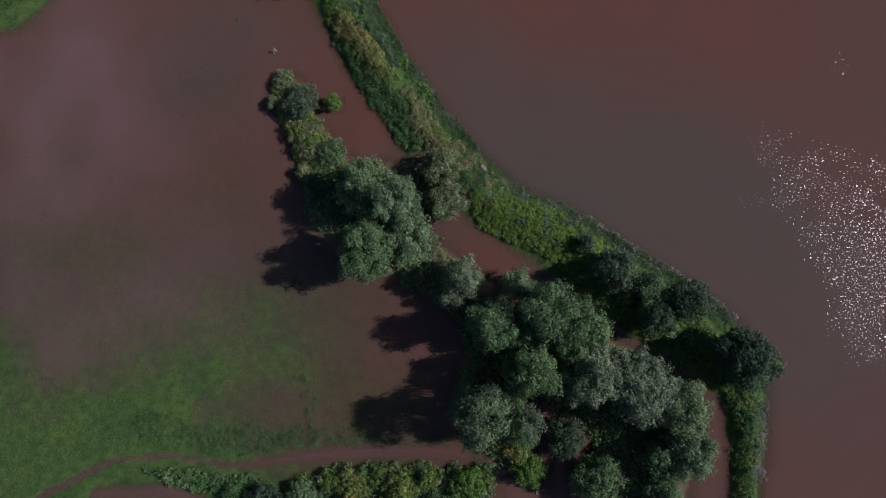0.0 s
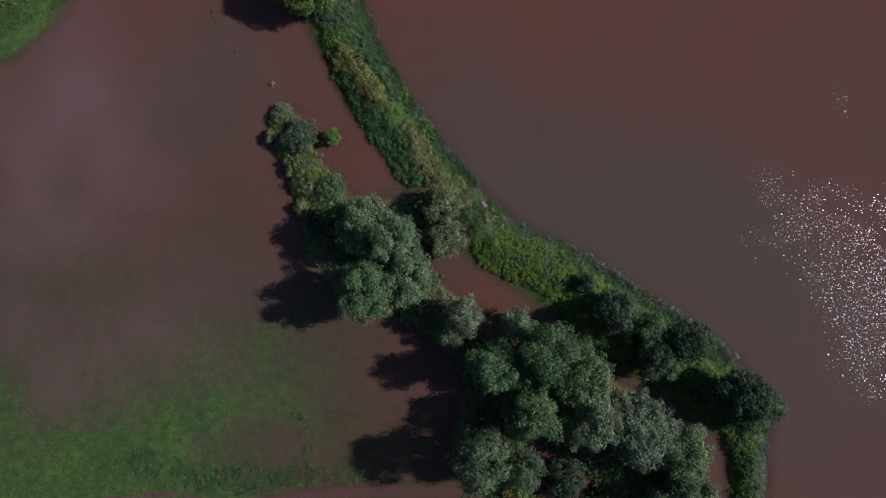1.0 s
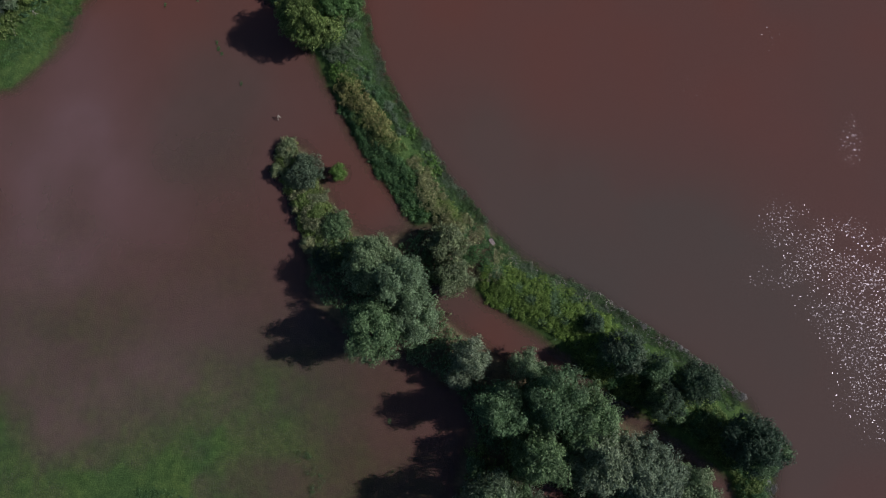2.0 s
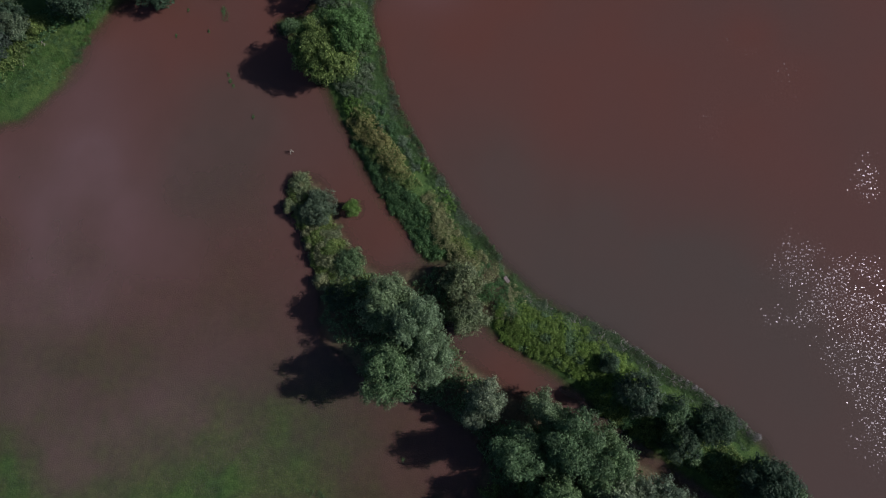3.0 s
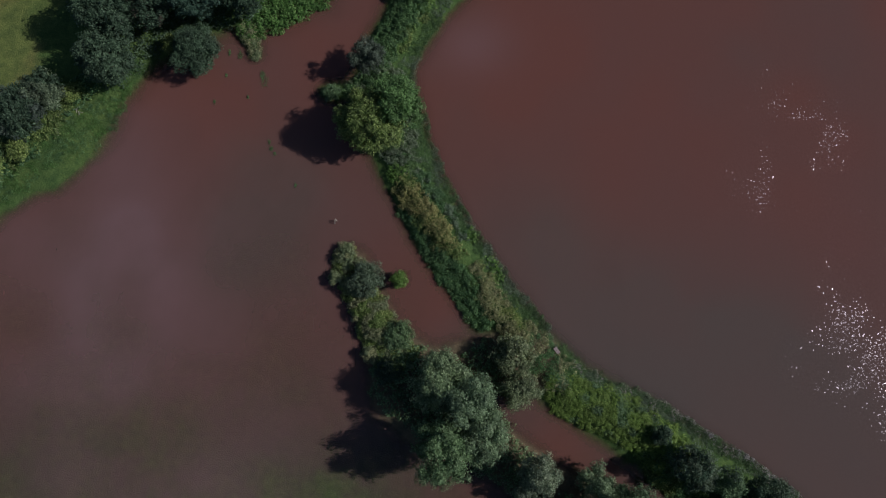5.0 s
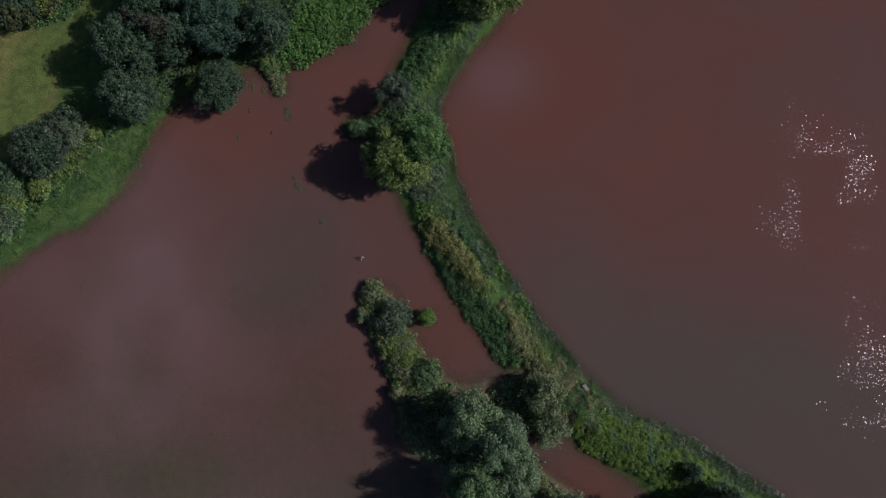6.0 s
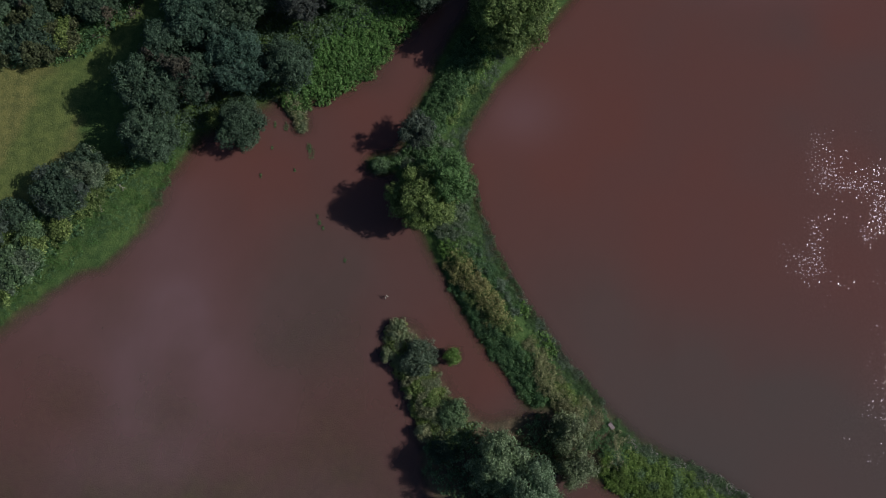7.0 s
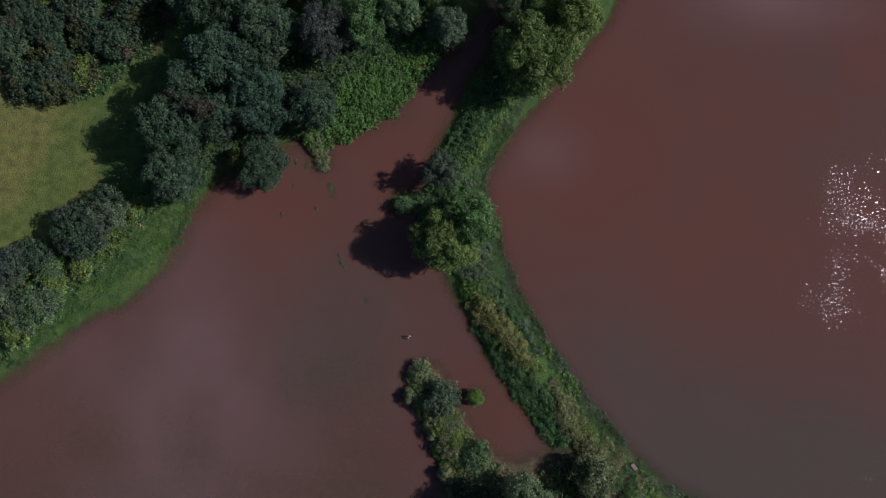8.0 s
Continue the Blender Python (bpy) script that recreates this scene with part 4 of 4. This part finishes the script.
bed("nettle_bed", "dark nettles on the dyke's north end", [(-17.4, 46, 1.8), (-14.6, 51.4, 2.1), (-11.9, 56, 2.4), (-8, 61, 3)], "nettle", 0.6, 518)
bed("herb_bed", "yellow-green herbs along the dyke", [(-14.6, 47.8, 0.5), (-11.7, 52.4, 0.7), (-9.0, 56.6, 0.7)], "lime", 0.6, 519, second=("olive", 1.0, 0.5))
bed("herb_bed", "grey-green herbs below the ash", [(-20.5, 43.0, 1.1), (-16.0, 44.0, 1.8), (-14, 36, 2.0)], "grey", 0.6, 520, second=("nettle", 1.0, 0.5))
bed("ivy_bank", "bright broad-leaved ivy and butterbur on the bank", [(-33.4, 50.6, 1.6), (-30.6, 53.4, 2.9), (-27.6, 55.8, 3.7), (-24.4, 58.4, 3.6), (-20.8, 61.3, 2.6)], "ivy", 0.8, 521, leaf=0.22, clump=0.38, slim=0.8)
bed("reed_fringe", "pale reeds reaching into the inlet", [(-34.2, 50.6, 1.1), (-33.4, 48.4, 0.9), (-33.0, 47.2, 0.6)], "sallow", 0.7, 522, leaf=0.28, slim=0.25, second=("pale", 0.7, 0.5))
bed("bramble_bed", "dark green brambles beside the track", [(-36, -28.1, 0.5), (-31, -28.6, 1.0), (-26, -29.4, 1.3), (-22, -29.6, 1.2)], "green", 0.7, 523, leaf=0.2, second=("nettle", 1.2, 0.45))
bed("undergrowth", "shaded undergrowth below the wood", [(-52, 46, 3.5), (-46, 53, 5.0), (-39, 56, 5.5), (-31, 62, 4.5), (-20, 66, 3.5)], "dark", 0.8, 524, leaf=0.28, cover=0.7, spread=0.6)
bed("undergrowth", "rank growth along the meadow hedge", [(-72, 26, 2.6), (-66, 32, 2.6), (-59, 38.5, 2.0), (-54.5, 42.5, 1.6)], "nettle", 0.6, 525, leaf=0.24, second=("olive", 1.3, 0.5))
bed("scrub_floor", "tangled weeds between the scrub bushes", [(-70, 58, 3.5), (-62, 58.5, 3.0), (-57, 64, 4.0), (-52, 72, 4)], "nettle", 0.8, 526, leaf=0.26, cover=0.8, second=("brownish", 1.5, 0.6))


# ---------------------------------------------------------------- small things
def box_bm(bm, cx, cy, cz, sx, sy, sz, turn=0.0):
    made = bmesh.ops.create_cube(bm, size=1.0)["verts"]
    m = Matrix.Translation((cx, cy, cz)) @ Matrix.Rotation(turn, 4, "Z") @ Matrix.Diagonal((sx, sy, sz, 1))
    bmesh.ops.transform(bm, matrix=m, verts=made)
    edges = list({e for v in made for e in v.link_edges})
    bmesh.ops.bevel(bm, geom=edges, offset=0.012, segments=1, affect="EDGES")


def box_part(name, parent, cx, cy, cz, sx, sy, sz, mat):
    bm = bmesh.new()
    box_bm(bm, cx, cy, cz, sx, sy, sz)
    me = bpy.data.meshes.new(name)
    bm.to_mesh(me)
    bm.free()
    me.materials.append(mat)
    return part(name, me, parent)


WEATHERED = bark_material("weathered_board", (0.26, 0.2, 0.2), (0.42, 0.34, 0.35))
bench = new("wooden_bench")
bench.matrix_world = pose(5.35, 10.15, max(0.02, float(ground_height(np.array([5.35]), np.array([10.15]))[0])), 0, 0, -52)
tagged(bench, "small weathered plank bench at the lake's edge", "bench")
for k in range(3):
    box_part("plank", bench, 0, -0.15 + 0.15 * k, 0.46, 0.85, 0.135, 0.045, WEATHERED)
for sx in (-0.32, 0.32):
    box_part("crosspiece", bench, sx, 0, 0.405, 0.07, 0.42, 0.06, WEATHERED)
    for sy in (-0.16, 0.16):
        box_part("leg", bench, sx, sy, 0.1, 0.08, 0.08, 0.6, BARK)


def dead_branch(x, y, length, turn, seed, label, rise=0.25):
    rng = np.random.RandomState(seed)
    z0 = max(0.0, float(ground_height(np.array([x]), np.array([y]))[0]))
    root = new("fallen_branch")
    root.matrix_world = pose(x, y, z0 + 0.05, 0, 0, turn)
    tagged(root, label, "branch")
    pts = [(length * t, rng.uniform(-0.12, 0.12) * length, 0.02 + rise * math.sin(3 * t) * 0.4) for t in (0, 0.3, 0.65, 1.0)]
    part("stem", limb_mesh("stem", pts, [0.045, 0.04, 0.03, 0.012], DEADWOOD, 6), root)
    for k in range(4):
        b = pts[1 + k % 2]
        a = rng.uniform(-1.1, 1.1)
        e = (b[0] + 0.45 * length * math.cos(a), b[1] + 0.45 * length * math.sin(a), b[2] + rise * rng.uniform(0.1, 0.6))
        part("twig", limb_mesh("twig", [b, ((b[0] + e[0]) / 2, (b[1] + e[1]) / 2 + 0.04, (b[2] + e[2]) / 2), e], [0.03, 0.02, 0.008], DEADWOOD, 5), root)
    return root


dead_branch(-57.9, 38.2, 1.6, 60, 1, "bleached dead branch lying on wet grass")
dead_branch(-57.4, 36.4, 1.1, 110, 2, "bleached dead branch lying on wet grass")
dead_branch(-55.6, 39.8, 1.2, -20, 3, "bleached dead branch lying on wet grass")
dead_branch(-22.3, 25.6, 0.36, 70, 4, "bare twigs standing out of the flood", 0.9)
dead_branch(-22.0, 25.9, 0.3, 130, 5, "bare twigs standing out of the flood", 0.9)
dead_branch(12.0, -29.5, 2.6, 115, 6, "grey fallen branch over dark water")

# scraps of weed afloat in the flood
rng = np.random.RandomState(600)
fp = []
for x, y, r in ((-31.8, 43.9, 0.7), (-32.1, 44.8, 0.5), (-30.6, 35.1, 0.35), (-30.2, 34.5, 0.25), (-30.9, 36.0, 0.25), (-27.4, 30.5, 0.25),
                (-38.1, 41.1, 0.25), (-36.7, 44.6, 0.2), (-33.8, 41.8, 0.22), (-35.0, 47.3, 0.5), (-36.4, 47.6, 0.3), (-6.9, -12.0, 0.3)):
    k = int(130 * r)
    a, d = rng.uniform(0, 6.28, k), r * np.sqrt(rng.uniform(0, 1, k)) * rng.uniform(0.6, 1.3, k)
    fp.append(np.stack([x + d * np.cos(a) * 0.7, y + d * np.sin(a) * 1.2, rng.uniform(0.01, 0.14, k)], 1))
fp = np.concatenate(fp)
v, f = leaf_quads(fp, np.tile([0.0, 0.0, 1.0], (len(fp), 1)), np.full(len(fp), 0.16), rng, 0.45)
tagged(new("floating_weed", mesh_from("floating_weed", v, f, LEAF["nettle"])), "dark scraps of weed afloat on the flood", "floating weed", kind="stuff")

bed("hedge_bottom", "tangled yellow-green herbs below the hedge", [(-16, -29.2, 1.6), (-9, -28.4, 2.0), (-2, -28.6, 2.2), (5, -28.2, 2.0)], "olive", 1.0, 527, leaf=0.2, second=("green", 1.2, 0.5))

bed("grass_tips", "sparse grass tips above the shallow flood", [(-36, -22.5, 1.6), (-27, -24.2, 1.8), (-17, -23.4, 1.2), (-9, -22.9, 0.8)], "nettle", 0.07, 528, leaf=0.15, slim=0.28, cover=0.4, spread=0.5)
bed("grass_tips", "sparse grass tips above the shallow flood", [(-18, -16.5, 0.8), (-15.5, -19.5, 0.9), (-16.5, -22, 0.8)], "nettle", 0.07, 529, leaf=0.15, slim=0.28, cover=0.4, spread=0.2)

bed("marsh_grass", "bright wet grass along the meadow shore", [(-71, 23.6, 1.2), (-60, 33.2, 1.8), (-53.5, 37.6, 2.3), (-50.6, 42.0, 1.6), (-48.6, 45.4, 0.8)], "ivy", 0.08, 531, leaf=0.14, slim=0.3, cover=0.55, spread=0.55, second=("nettle", 1.6, 0.5))
